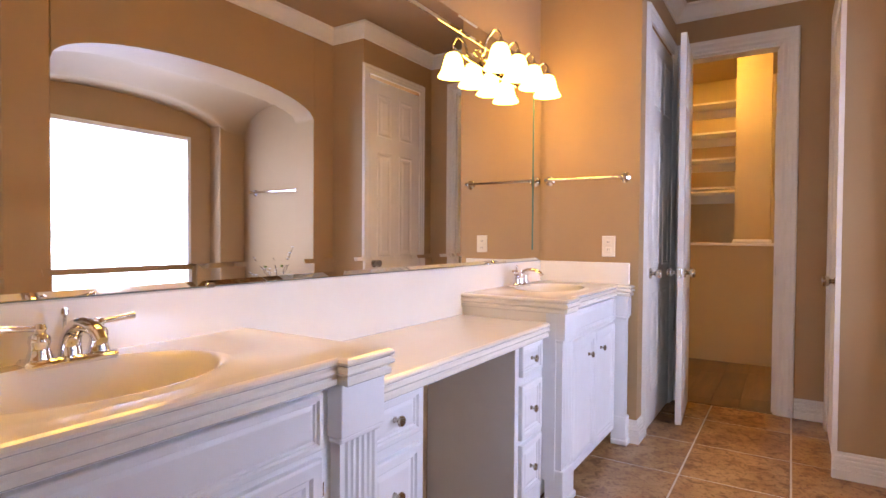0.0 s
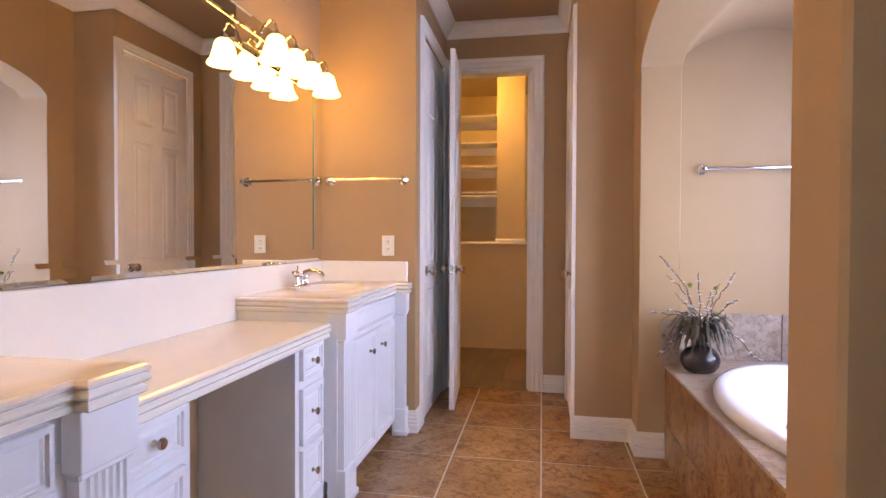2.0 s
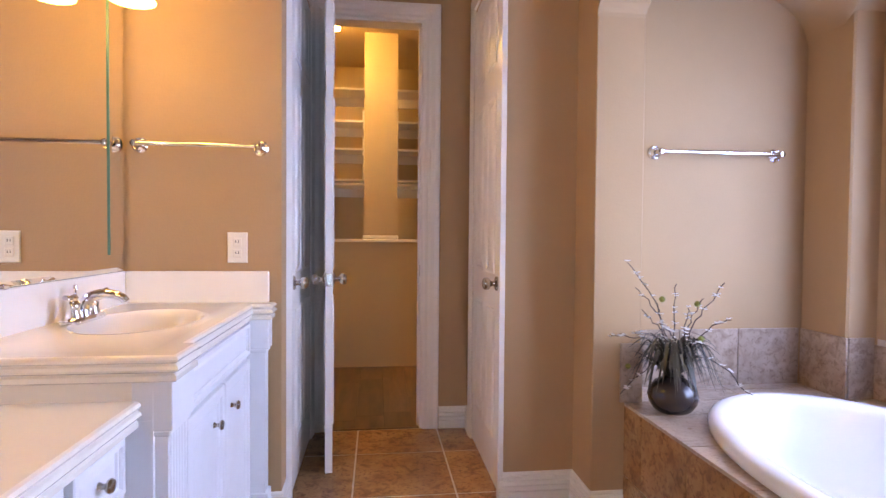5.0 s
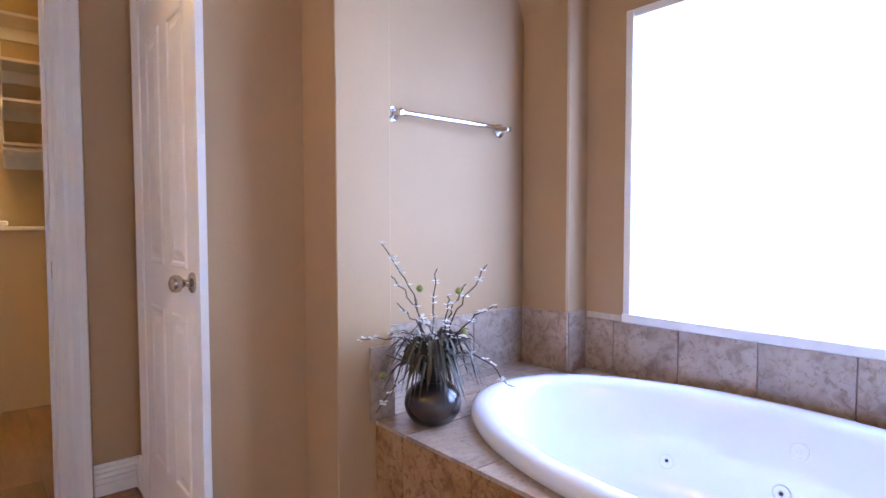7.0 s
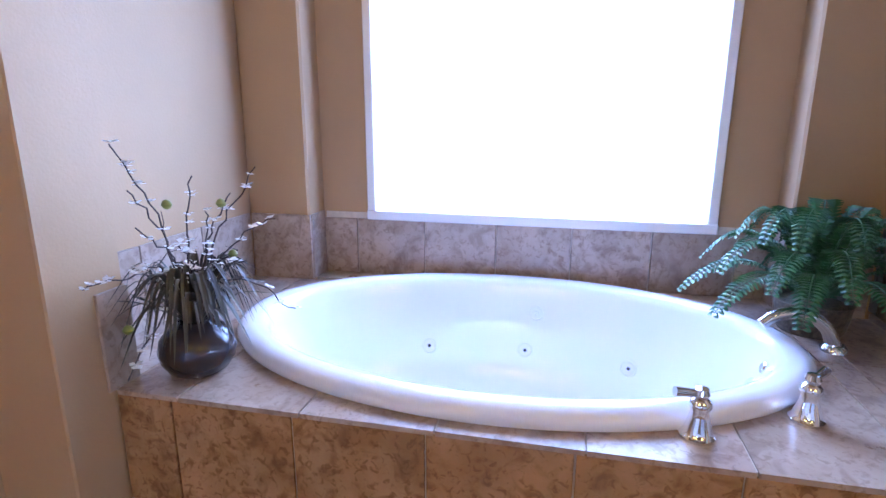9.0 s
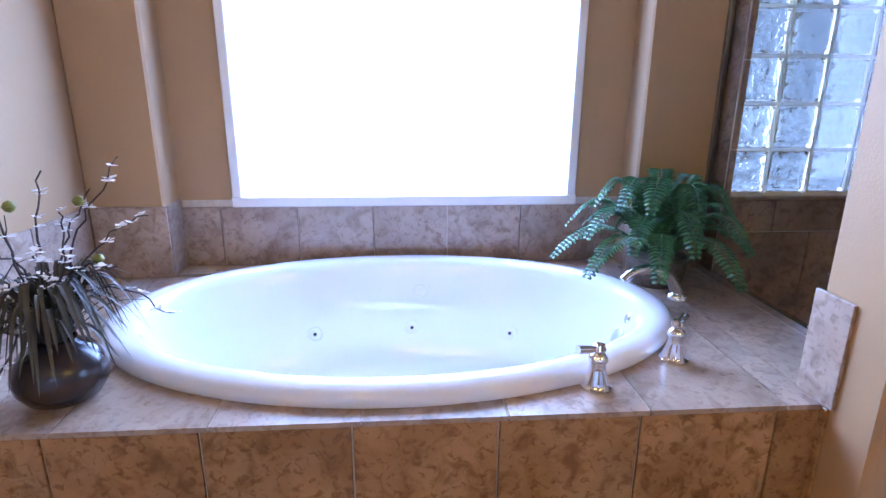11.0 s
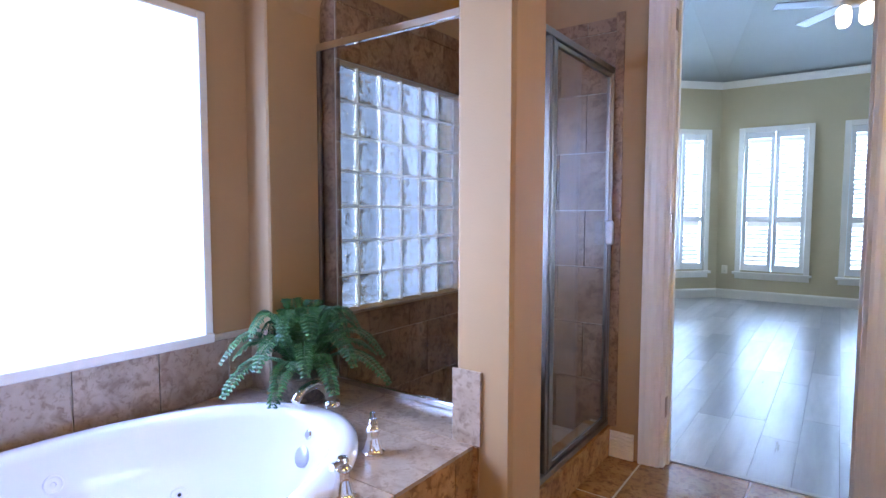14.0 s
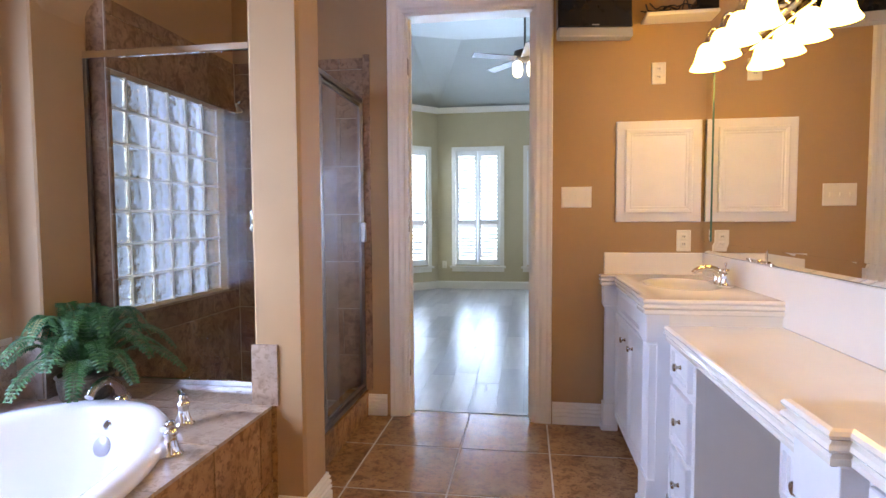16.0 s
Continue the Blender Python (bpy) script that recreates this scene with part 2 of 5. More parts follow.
def tube(points, radius, n=8, bm=None, taper=None):
    """A round bar along points; taper: the end's radius."""
    bm = bm or bmesh.new()
    pts = [Vector(p) for p in points]
    rings = []
    up = Vector((0.13, 0.21, 0.97)).normalized()
    for i, p in enumerate(pts):
        d = (pts[min(i + 1, len(pts) - 1)] - pts[max(i - 1, 0)]).normalized()
        u = d.cross(up)
        if u.length < 0.05:
            u = d.cross(Vector((1, 0, 0)))
        u.normalize()
        v = d.cross(u)
        r = radius if taper is None else radius + (taper - radius) * i / (len(pts) - 1)
        rings.append([bm.verts.new(p + r * (math.cos(2 * math.pi * k / n) * u + math.sin(2 * math.pi * k / n) * v)) for k in range(n)])
    for a, b in zip(rings, rings[1:]):
        for k in range(n):
            bm.faces.new((a[k], a[(k + 1) % n], b[(k + 1) % n], b[k]))
    bm.faces.new(rings[0]), bm.faces.new(rings[-1])
    return bm


def curve(points, steps=10):
    """Catmull-Rom through points."""
    p = [Vector(q) for q in points]
    p = [2 * p[0] - p[1]] + p + [2 * p[-1] - p[-2]]
    out = []
    for i in range(1, len(p) - 2):
        for s in range(steps):
            t = s / steps
            out.append(0.5 * (2 * p[i] + (p[i + 1] - p[i - 1]) * t + (2 * p[i - 1] - 5 * p[i] + 4 * p[i + 1] - p[i + 2]) * t * t + (3 * p[i] - p[i - 1] - 3 * p[i + 1] + p[i + 2]) * t ** 3))
    return out + [p[-2]]


def relief(bm, m, w, h, steps, back=0.0):
    """A moulded panel w by h in m's x-y plane: steps are (inset, height) from the rim to the field; back: the rim's thickness."""
    loops = []
    for inset, z in ([(0, -back)] if back else []) + list(steps):
        loops.append([bm.verts.new(m @ Vector((x, y, z))) for x, y in ((inset, inset), (w - inset, inset), (w - inset, h - inset), (inset, h - inset))])
    for a, b in zip(loops, loops[1:]):
        for i in range(4):
            bm.faces.new((a[i], a[(i + 1) % 4], b[(i + 1) % 4], b[i]))
    bm.faces.new(loops[-1])
    if back:
        bm.faces.new(loops[0][::-1])
    return bm


def facing(x, y, z, way):
    """A panel's plane: lower corner at x, y, z, its face turned to +x, -x, +y or -y; u runs to the right as seen from the front."""
    u = {"+x": (0, 1, 0), "-x": (0, -1, 0), "+y": (-1, 0, 0), "-y": (1, 0, 0)}[way]
    n = {"+x": (1, 0, 0), "-x": (-1, 0, 0), "+y": (0, 1, 0), "-y": (0, -1, 0)}[way]
    return Matrix(((u[0], 0, n[0], x), (u[1], 0, n[1], y), (u[2], 1, n[2], z), (0, 0, 0, 1)))


def strip(path, profile, bm=None, close=False):
    """A moulding: profile points (out, z) carried along a plan path, mitred; out is to the right of the way."""
    bm = bm or bmesh.new()
    pts = [Vector((p[0], p[1])) for p in path]
    n = len(pts)
    offs = []
    for i in range(n):
        ds = []
        if i > 0 or close:
            ds.append((pts[i] - pts[i - 1]).normalized())
        if i < n - 1 or close:
            ds.append((pts[(i + 1) % n] - pts[i]).normalized())
        ns = [Vector((d.y, -d.x)) for d in ds]
        o = sum(ns, Vector((0, 0)))
        o = o / max(0.2, o.length_squared / len(ns)) if len(ns) == 2 else o
        offs.append(o)
    rows = [[bm.verts.new((p.x + o.x * k, p.y + o.y * k, z)) for k, z in profile] for p, o in zip(pts, offs)]
    for i in range(n if close else n - 1):
        a, b = rows[i], rows[(i + 1) % n]
        for k in range(len(profile) - 1):
            bm.faces.new((a[k], b[k], b[k + 1], a[k + 1]))
    if not close:
        bm.faces.new(rows[0]), bm.faces.new(rows[-1][::-1])
    return bm


def arch_z(s, s0, s1, spring, rise):
    """Height of an elliptical arch between s0 and s1."""
    c, a = (s0 + s1) / 2, (s1 - s0) / 2
    q = 1 - ((s - c) / a) ** 2
    return spring + rise * math.sqrt(q) if q > 0 else spring

# ---- the large structure ----
XM, YN, XW, YC = -0.562, 3.218, 0.046, 4.259      # mirror wall, towel wall, hall's west wall, closet wall
XE, YA = 0.984, 3.302                              # hall's east wall, wall beside the tub arch
XP, XPI = 1.305, 1.512                            # arch wall, room side and tub side
YJ0, YJ1 = 1.285, 3.09                           # arch opening
XB, XWIN = 2.407, 2.546                           # pier face, window wall
YG = 1.07                                       # glass panel between tub and shower
CEIL, SPRING = 2.82, 2.068
DOOR_H = 2.46

setting("wall_mirror", boxes((XM - 0.12, -0.12, 0, XM, YN + 0.12, CEIL + 0.3)), M_WALL, "tan painted wall behind the vanity mirror")
setting("wall_north", boxes((XM, YN, 0, XW, YN + 0.12, CEIL)), M_WALL, "tan painted wall with a towel bar")
setting("wall_hall_west", boxes((XW - 0.12, YN + 0.12, 0, XW, 3.42, CEIL), (XW - 0.12, 4.14, 0, XW, YC, CEIL), (XW - 0.12, 3.42, DOOR_H, XW, 4.14, CEIL)), M_WALL)
setting("wall_closet_front", boxes((XW - 0.12, YC, 0, 0.13, YC + 0.12, CEIL), (0.705, YC, 0, XE + 0.12, YC + 0.12, CEIL), (0.13, YC, DOOR_H, 0.705, YC + 0.12, CEIL)), M_WALL)
setting("wall_hall_east", boxes((XE, YA + 0.075, DOOR_H, XE + 0.12, 4.07, CEIL), (XE, 4.07, 0, XE + 0.12, YC, CEIL), (XE, YA, 0, XE + 0.12, YA + 0.075, CEIL)), M_WALL)
setting("wall_beside_arch", boxes((XE + 0.12, YA, 0, XP, YA + 0.12, CEIL)), M_WALL)
setting("wall_alcove_end", boxes((XPI, YA, 0, XB + 0.3, YA + 0.12, CEIL)), M_WALL, "pale lit wall at the tub's end")
setting("wall_north_jamb", boxes((XP, YJ1, 0, XPI, YA + 0.12, CEIL), bevel=0.004), M_WALL)
setting("wall_post", boxes((XP, 1.067, 0, XPI, YJ0, CEIL), bevel=0.012), M_WALL, "tan painted post between tub and shower")
setting("wall_pier_north", boxes((XB, 3.04, 0, XB + 0.3, YA, CEIL), bevel=0.008), M_WALL)
setting("wall_pier_south", boxes((XB, YG - 0.02, 0, XB + 0.3, 1.34, CEIL), bevel=0.008), M_WALL)


def arch_header(x0, x1, y0, y1, n=40):
    bm = bmesh.new()
    rows = []
    for i in range(n + 1):
        s = y0 + (y1 - y0) * (0.5 - 0.5 * math.cos(math.pi * i / n))
        z = arch_z(s, y0, y1, SPRING, RISE)
        rows.append([bm.verts.new(p) for p in ((x0, s, z), (x1, s, z), (x1, s, CEIL), (x0, s, CEIL))])
    for a, b in zip(rows, rows[1:]):
        for k in range(4):
            bm.faces.new((a[k], b[k], b[(k + 1) % 4], a[(k + 1) % 4]))
    bm.faces.new(rows[0]), bm.faces.new(rows[-1])
    return bm


RISE = 0.20
setting("wall_arch_header", arch_header(XP, XPI, YJ0, YJ1), M_WALL, "arched wall over the tub opening")


def vault():
    """Groin vault over the tub: a barrel along x crossing a barrel along y."""
    bm = bmesh.new()
    xs = [XPI + (XWIN + 0.05 - XPI) * i / 60 for i in range(61)]
    ys = [YG + (YA - YG) * j / 110 for j in range(111)]
    g = [[bm.verts.new((x, y, max(arch_z(x, XPI, XB, SPRING, 0.26), arch_z(y, YJ0, YJ1, SPRING, RISE)))) for y in ys] for x in xs]
    for a, b in zip(g, g[1:]):
        for j in range(110):
            bm.faces.new((a[j], a[j + 1], b[j + 1], b[j]))
    return bm


setting("ceiling_vault", vault(), M_WALL, "groin vaulted ceiling over the tub", smooth=True)

# window wall with its opening
WY0, WY1, WZ0, WZ1 = 1.565, 2.804, 0.767, 1.98
setting("wall_window", boxes((XWIN, 1.34, 0, XWIN + 0.036, WY0 - 0.02, CEIL), (XWIN, WY1 + 0.02, 0, XWIN + 0.036, 3.04, CEIL), (XWIN, WY0 - 0.02, 0, XWIN + 0.036, WY1 + 0.02, WZ0 - 0.02), (XWIN, WY0 - 0.02, WZ1 + 0.02, XWIN + 0.036, WY1 + 0.02, CEIL),
                              (XWIN + 0.036, 1.34, 0, XWIN + 0.10, WY0 - 0.12, CEIL), (XWIN + 0.036, WY1 + 0.12, 0, XWIN + 0.10, 3.04, CEIL), (XWIN + 0.036, WY0 - 0.12, 0, XWIN + 0.10, WY1 + 0.12, WZ0 - 0.12), (XWIN + 0.036, WY0 - 0.12, WZ1 + 0.12, XWIN + 0.10, WY1 + 0.12, CEIL)), M_WALL)
# shower walls
SX, SY = 2.32, -0.06
GY0, GY1, GZ0, GZ1 = 0.075, 1.025, 0.795, 1.918
setting("wall_shower_east", boxes((SX, SY, 0, SX + 0.2, GY0, CEIL), (SX, GY1, 0, SX + 0.12, YG - 0.02, CEIL), (SX, GY0, 0, SX + 0.2, GY1, GZ0), (SX, GY0, GZ1, SX + 0.2, GY1, CEIL)), M_WALL)
# south wall with the bedroom doorway
DX0, DX1 = 0.40, 1.18
setting("wall_south", boxes((XM - 0.12, -0.12, 0, DX0, 0, CEIL), (DX1, -0.12, 0, 1.44, 0, CEIL), (1.44, -0.12, 0, SX + 0.2, SY, CEIL), (DX0, -0.12, DOOR_H, DX1, 0, CEIL)), M_WALL)
setting("wall_shower_header", boxes((XPI, 1.0, 2.3, XB, YG, CEIL)), M_WALL)

# ceilings
TX0, TX1, TY0, TY1 = -0.12, 0.86, 0.45, 2.85
setting("ceiling", boxes((XM, 0, CEIL, TX0, YN, CEIL + 0.1), (TX1, 0, CEIL, XP, YA, CEIL + 0.1), (TX0, 0, CEIL, TX1, TY0, CEIL + 0.1), (TX0, TY1, CEIL, TX1, YN, CEIL + 0.1),
                         (XW - 0.12, YN, CEIL, XE + 0.12, YC + 0.12, CEIL + 0.1), (XP, -0.12, CEIL, XB + 0.3, 1.2, CEIL + 0.1),
                         (TX0 - 0.03, TY0 - 0.03, CEIL + 0.28, TX1 + 0.03, TY1 + 0.03, CEIL + 0.36)), M_CEIL, "tan ceiling with a raised tray")
setting("ceiling_tray_sides", boxes((TX0 - 0.03, TY0 - 0.03, CEIL + 0.1, TX0, TY1 + 0.03, CEIL + 0.28), (TX1, TY0 - 0.03, CEIL + 0.1, TX1 + 0.03, TY1 + 0.03, CEIL + 0.28),
                                    (TX0, TY0 - 0.03, CEIL + 0.1, TX1, TY0, CEIL + 0.28), (TX0, TY1, CEIL + 0.1, TX1, TY1 + 0.03, CEIL + 0.28)), M_CEIL)

# crown moulding
CROWN = [(0.0, CEIL - 0.105), (0.012, CEIL - 0.105), (0.016, CEIL - 0.085), (0.03, CEIL - 0.07), (0.055, CEIL - 0.04), (0.07, CEIL - 0.022), (0.085, CEIL - 0.018), (0.085, CEIL - 0.001), (0.0, CEIL - 0.001)]
setting("crown_trim", strip([(XP, 0.001), (XM + 0.001, 0.001), (XM + 0.001, YN - 0.001), (XW + 0.001, YN - 0.001), (XW + 0.001, YC - 0.001), (XE - 0.001, YC - 0.001), (XE - 0.001, YA - 0.001),
                             (XP - 0.001, YA - 0.001), (XP - 0.001, 0.9)], CROWN), M_TRIM, "white crown moulding")

# baseboards: ribbed
BASE = [(0.0, 0.0), (0.019, 0.0), (0.019, 0.045), (0.011, 0.049), (0.011, 0.052), (0.018, 0.056), (0.018, 0.069), (0.010, 0.073), (0.010, 0.076), (0.017, 0.08), (0.016, 0.092), (0.009, 0.096), (0.009, 0.099), (0.014, 0.103),
        (0.013, 0.113), (0.007, 0.117), (0.009, 0.122), (0.006, 0.130), (0.0, 0.131)]
for path in ([(DX0 - 0.11, 0.0), (-0.06, 0.0)], [(1.437, 0.0), (DX1 + 0.125, 0.0)], [(-0.02, YN), (XW, YN), (XW, 3.345)], [(XW, 4.22), (XW, YC), (0.045, YC)], [(0.807, YC), (XE, YC), (XE, 4.145)],
             [(XE, YA + 0.005), (XE, YA), (XP, YA), (XP, YJ1), (1.452, YJ1)], [(1.45, YJ0), (XP, YJ0), (XP, 1.067), (1.41, 1.067)]):
    setting("baseboard", strip(path, BASE), M_TRIM, "white ribbed baseboard")

# ---- doors and casings ----
CASE = [(0.0, 0.0), (0.0, 0.012), (0.012, 0.016), (0.03, 0.013), (0.045, 0.019), (0.07, 0.017), (0.082, 0.022), (0.098, 0.022), (0.105, 0.0)]


def casing(name, m, w, h, width=0.105):
    """Moulded casing round an opening w by h; m: plane with its origin at the opening's lower corner."""
    bm = bmesh.new()
    k = width / 0.105
    path = [(0, 0, -1, 0), (0, h, -1, 1), (w, h, 1, 1), (w, 0, 1, 0)]
    rows = []
    for x, y, dx, dy in path:
        rows.append([bm.verts.new(m @ Vector((x + dx * o * k, y + dy * o * k, d))) for o, d in CASE])
    for a, b in zip(rows, rows[1:]):
        for i in range(len(CASE) - 1):
            bm.faces.new((a[i], b[i], b[i + 1], a[i + 1]))
    bm.faces.new(rows[0]), bm.faces.new(rows[-1])
    return setting(name, bm, M_TRIM, "white moulded door casing")


casing("trim_casing_bedroom_door", facing(DX1, 0.0, 0, "+y"), DX1 - DX0, DOOR_H, 0.105)
casing("trim_casing_closet_door", facing(0.13, YC, 0, "-y"), 0.575, DOOR_H, 0.10)
casing("trim_casing_linen_door", facing(XW, 3.42, 0, "+x"), 0.72, DOOR_H, 0.085)
casing("trim_casing_toilet_door", facing(XE, 4.06, 0, "-x"), 0.70, DOOR_H, 0.07)
setting("trim_jamb_bedroom_door", boxes((DX0, -0.13, 0, DX0 + 0.018, 0.001, DOOR_H), (DX1 - 0.018, -0.13, 0, DX1, 0.001, DOOR_H), (DX0, -0.13, DOOR_H - 0.018, DX1, 0.001, DOOR_H),
                                        (DX0 + 0.018, -0.085, 0, DX0 + 0.03, -0.05, DOOR_H - 0.018), (DX1 - 0.03, -0.085, 0, DX1 - 0.018, -0.05, DOOR_H - 0.018)), M_TRIM, "white door jamb")
setting("trim_jamb_closet_door", boxes((0.13, YC, 0, 0.146, YC + 0.12, DOOR_H), (0.689, YC, 0, 0.705, YC + 0.12, DOOR_H), (0.13, YC, DOOR_H - 0.016, 0.705, YC + 0.12, DOOR_H),
                                       (0.677, YC + 0.05, 0, 0.689, YC + 0.085, DOOR_H)), M_TRIM, "white door jamb")

KNOB = [(0.0, 0.0), (0.033, 0.0), (0.033, 0.006), (0.026, 0.011), (0.013, 0.014), (0.011, 0.026), (0.016, 0.032), (0.026, 0.04), (0.029, 0.052), (0.026, 0.063), (0.015, 0.069), (0.0, 0.07)]


def six_panel_door(name, w, h, label, knobs=(1, -1), knob_x=None, hinges=True, relief_sides=(1, -1), t=0.036):
    """A six-panel leaf hinged at its local origin: x along the leaf, y through it."""
    door = tagged(thing(name), label, "door")
    leaf = part("leaf", boxes((0, -t / 2, 0.012, w, t / 2, h), bevel=0.002), M_TRIM, door)
    st, gap = 0.11 * w / 0.7, 0.10 * w / 0.7
    pw = (w - 2 * st - gap) / 2
    rows = [(0.22, 0.62), (1.00, 0.86), (1.99, 0.34)]
    k = h / 2.44
    for side in relief_sides:
        for x in (st, st + pw + gap):
            for z, ph in rows:
                m = Matrix(((side, 0, 0, x if side > 0 else x + pw), (0, 0, -side, -side * t / 2), (0, 1, 0, z * k), (0, 0, 0, 1)))
                bm = relief(bmesh.new(), m, pw, ph * k, [(0, 0.0005), (0.006, 0.007), (0.016, 0.006), (0.024, 0.001), (0.04, 0.001), (0.06, 0.006)])
                part("panel", bm, M_TRIM, door)
    kx = w - 0.06 if knob_x is None else knob_x
    for side in knobs:
        m = Matrix.Translation((kx, side * t / 2, 0.958)) @ pose(0, 0, 0, -90 * side)
        part("knob", lathe(KNOB, 20, m=m), M_NICKEL, door, "satin nickel round knob", True)
    if hinges:
        for z in (0.2, 0.9, 1.6, 2.25):
            bm = lathe([(0, 0), (0.007, 0), (0.007, 0.095), (0, 0.095)], 10, m=Matrix.Translation((-0.004, -t / 2 - 0.004, z)))
            part("hinge", bm, M_NICKEL if not hinges == "white" else M_TRIM, door)
    return door


d = six_panel_door("door_closet", 0.605, 2.435, "open white six-panel closet door seen edge-on")
part("latch_plate", boxes((0.605, -0.013, 0.928, 0.6062, 0.013, 0.988)), M_NICKEL, d)
part("latch", boxes((0.606, -0.006, 0.948, 0.614, 0.006, 0.968)), M_NICKEL, d)
d.matrix_world = pose(0.149, YC - 0.014, 0, 0, 0, -85.3)
d = six_panel_door("door_toilet", 0.70, 2.43, "closed white six-panel door with a round knob", knobs=(-1,), hinges="white", relief_sides=(1,))
d.matrix_world = pose(XE + 0.012, 4.058, 0, 0, 0, -90)
d = six_panel_door("door_linen", 0.715, 2.43, "closed white six-panel linen closet door", knobs=(-1,), knob_x=0.065, hinges=False, relief_sides=(1,))
d.matrix_world = pose(XW - 0.012, 3.423, 0, 0, 0, 90)

for z in (0.25, 1.15, 2.1):
    setting("trim_hinge_bedroom", boxes((DX1 - 0.0195, -0.05, z, DX1 - 0.0182, -0.005, z + 0.1), bevel=0.0004), M_NICKEL)
# strike plate on the closet jamb
setting("trim_strike_plate", boxes((0.6875, YC + 0.012, 0.93, 0.6888, YC + 0.04, 0.995)), M_NICKEL)

# ---- vanity ----
ZT, ZD = 0.905, 0.80             # sink tops and desk top
S1, S2 = 1.03, 2.23              # desk side of the two sink tops
XF, XPIL, XEND, XD = -0.045, -0.015, 0.028, -0.10


def edge_profile(z, t=0.062):
    """Three stacked ridges, wider at the top lip than below."""
    return [(-0.05, z), (-0.012, z), (-0.004, z - 0.003), (0.0, z - 0.009), (-0.003, z - 0.015), (-0.010, z - 0.019), (-0.002, z - 0.024), (0.001, z - 0.031), (-0.004, z - 0.037),
            (-0.013, z - 0.041), (-0.006, z - 0.047), (-0.006, z - t + 0.004), (-0.012, z - t), (-0.05, z - t)]


def ring_points(x0, x1, y0, y1, cx, cy, n=72):
    angs = sorted([2 * math.pi * i / n for i in range(n)] + [math.atan2(y - cy, x - cx) % (2 * math.pi) for x in (x0, x1) for y in (y0, y1)])
    out = []
    for a in angs:
        c, s = math.cos(a), math.sin(a)
        k = min([((x1 if c > 0 else x0) - cx) / c if abs(c) > 1e-9 else 9e9, ((y1 if s > 0 else y0) - cy) / s if abs(s) > 1e-9 else 9e9])
        out.append((a, cx + k * c, cy + k * s))
    return out


def sink_top(y0, y1, open_end, label):
    """A cultured-marble top with an oval basin moulded in; open_end: the y of the end beside the desk."""
    sink = thing("vanity_sink", (XM, (y0 + y1) / 2, ZT), label, "sink", "sink tops of the vanity")
    wide, slim = 0.165, 0.09
    if open_end == y1:
        path = [(XEND, y0 + 0.002), (XEND, y0 + slim), (XF, y0 + slim), (XF, y1 - wide), (XPIL, y1 - wide), (XPIL, y1), (XM, y1)]
        inner = (y0, y1 - 0.05)
    else:
        path = [(XM, y0), (XPIL, y0), (XPIL, y0 + wide), (XF, y0 + wide), (XF, y1 - slim), (XEND, y1 - slim), (XEND, y1 - 0.002)]
        inner = (y0 + 0.05, y1)
    pa, pb = (slim, wide) if open_end == y1 else (wide, slim)
    bm = strip(path, edge_profile(ZT))
    # pads over the pilasters between the moulding and the flat
    xa, xb = (XEND, XPIL) if open_end == y1 else (XPIL, XEND)
    box(bm, XF - 0.052, max(y0, inner[0]), ZT - 0.05, xa - 0.045, min(y0 + pa, inner[1]) - 0.045, ZT - 0.0002)
    box(bm, XF - 0.052, max(y1 - pb + 0.045, inner[0]), ZT - 0.05, xb - 0.045, inner[1], ZT - 0.0002)
    part("edge", bm, M_TOP, sink)
    cx, cy = -0.30, (y0 + y1) / 2 - (0.02 if open_end == y1 else -0.02)
    pts = ring_points(XM, XF - 0.05, inner[0], inner[1], cx, cy)
    loops = [(1.16, 0.0), (1.12, 0.004), (1.05, 0.004), (1.0, -0.004), (0.96, -0.02), (0.88, -0.06), (0.72, -0.105), (0.5, -0.13), (0.2, -0.14)]
    bm = bmesh.new()
    rows = [[bm.verts.new((x, y, ZT)) for a, x, y in pts]]
    for k, dz in loops:
        rows.append([bm.verts.new((cx + 0.165 * k * math.cos(a), cy + 0.235 * k * math.sin(a), ZT + dz)) for a, x, y in pts])
    for a, b in zip(rows, rows[1:]):
        for i in range(len(pts)):
            j = (i + 1) % len(pts)
            bm.faces.new((a[i], a[j], b[j], b[i]))
    bm.faces.new(rows[-1])
    part("basin", bm, M_TOP, sink, smooth=True)
    part("drain", lathe([(0, -0.137), (0.022, -0.137), (0.024, -0.134), (0.016, -0.132), (0, -0.133)], 20, m=Matrix.Translation((cx, cy, ZT))), M_CHROME, sink, "chrome drain", True)
    # the step down to the desk
    if open_end == y1:
        part("riser", boxes((XM, y1 - 0.045, ZD - 0.001, XPIL - 0.03, y1 - 0.02, ZT - 0.05)), M_TOP, sink)
    else:
        part("riser", boxes((XM, y0 + 0.02, ZD - 0.001, XPIL - 0.03, y0 + 0.045, ZT - 0.05)), M_TOP, sink)
    return sink


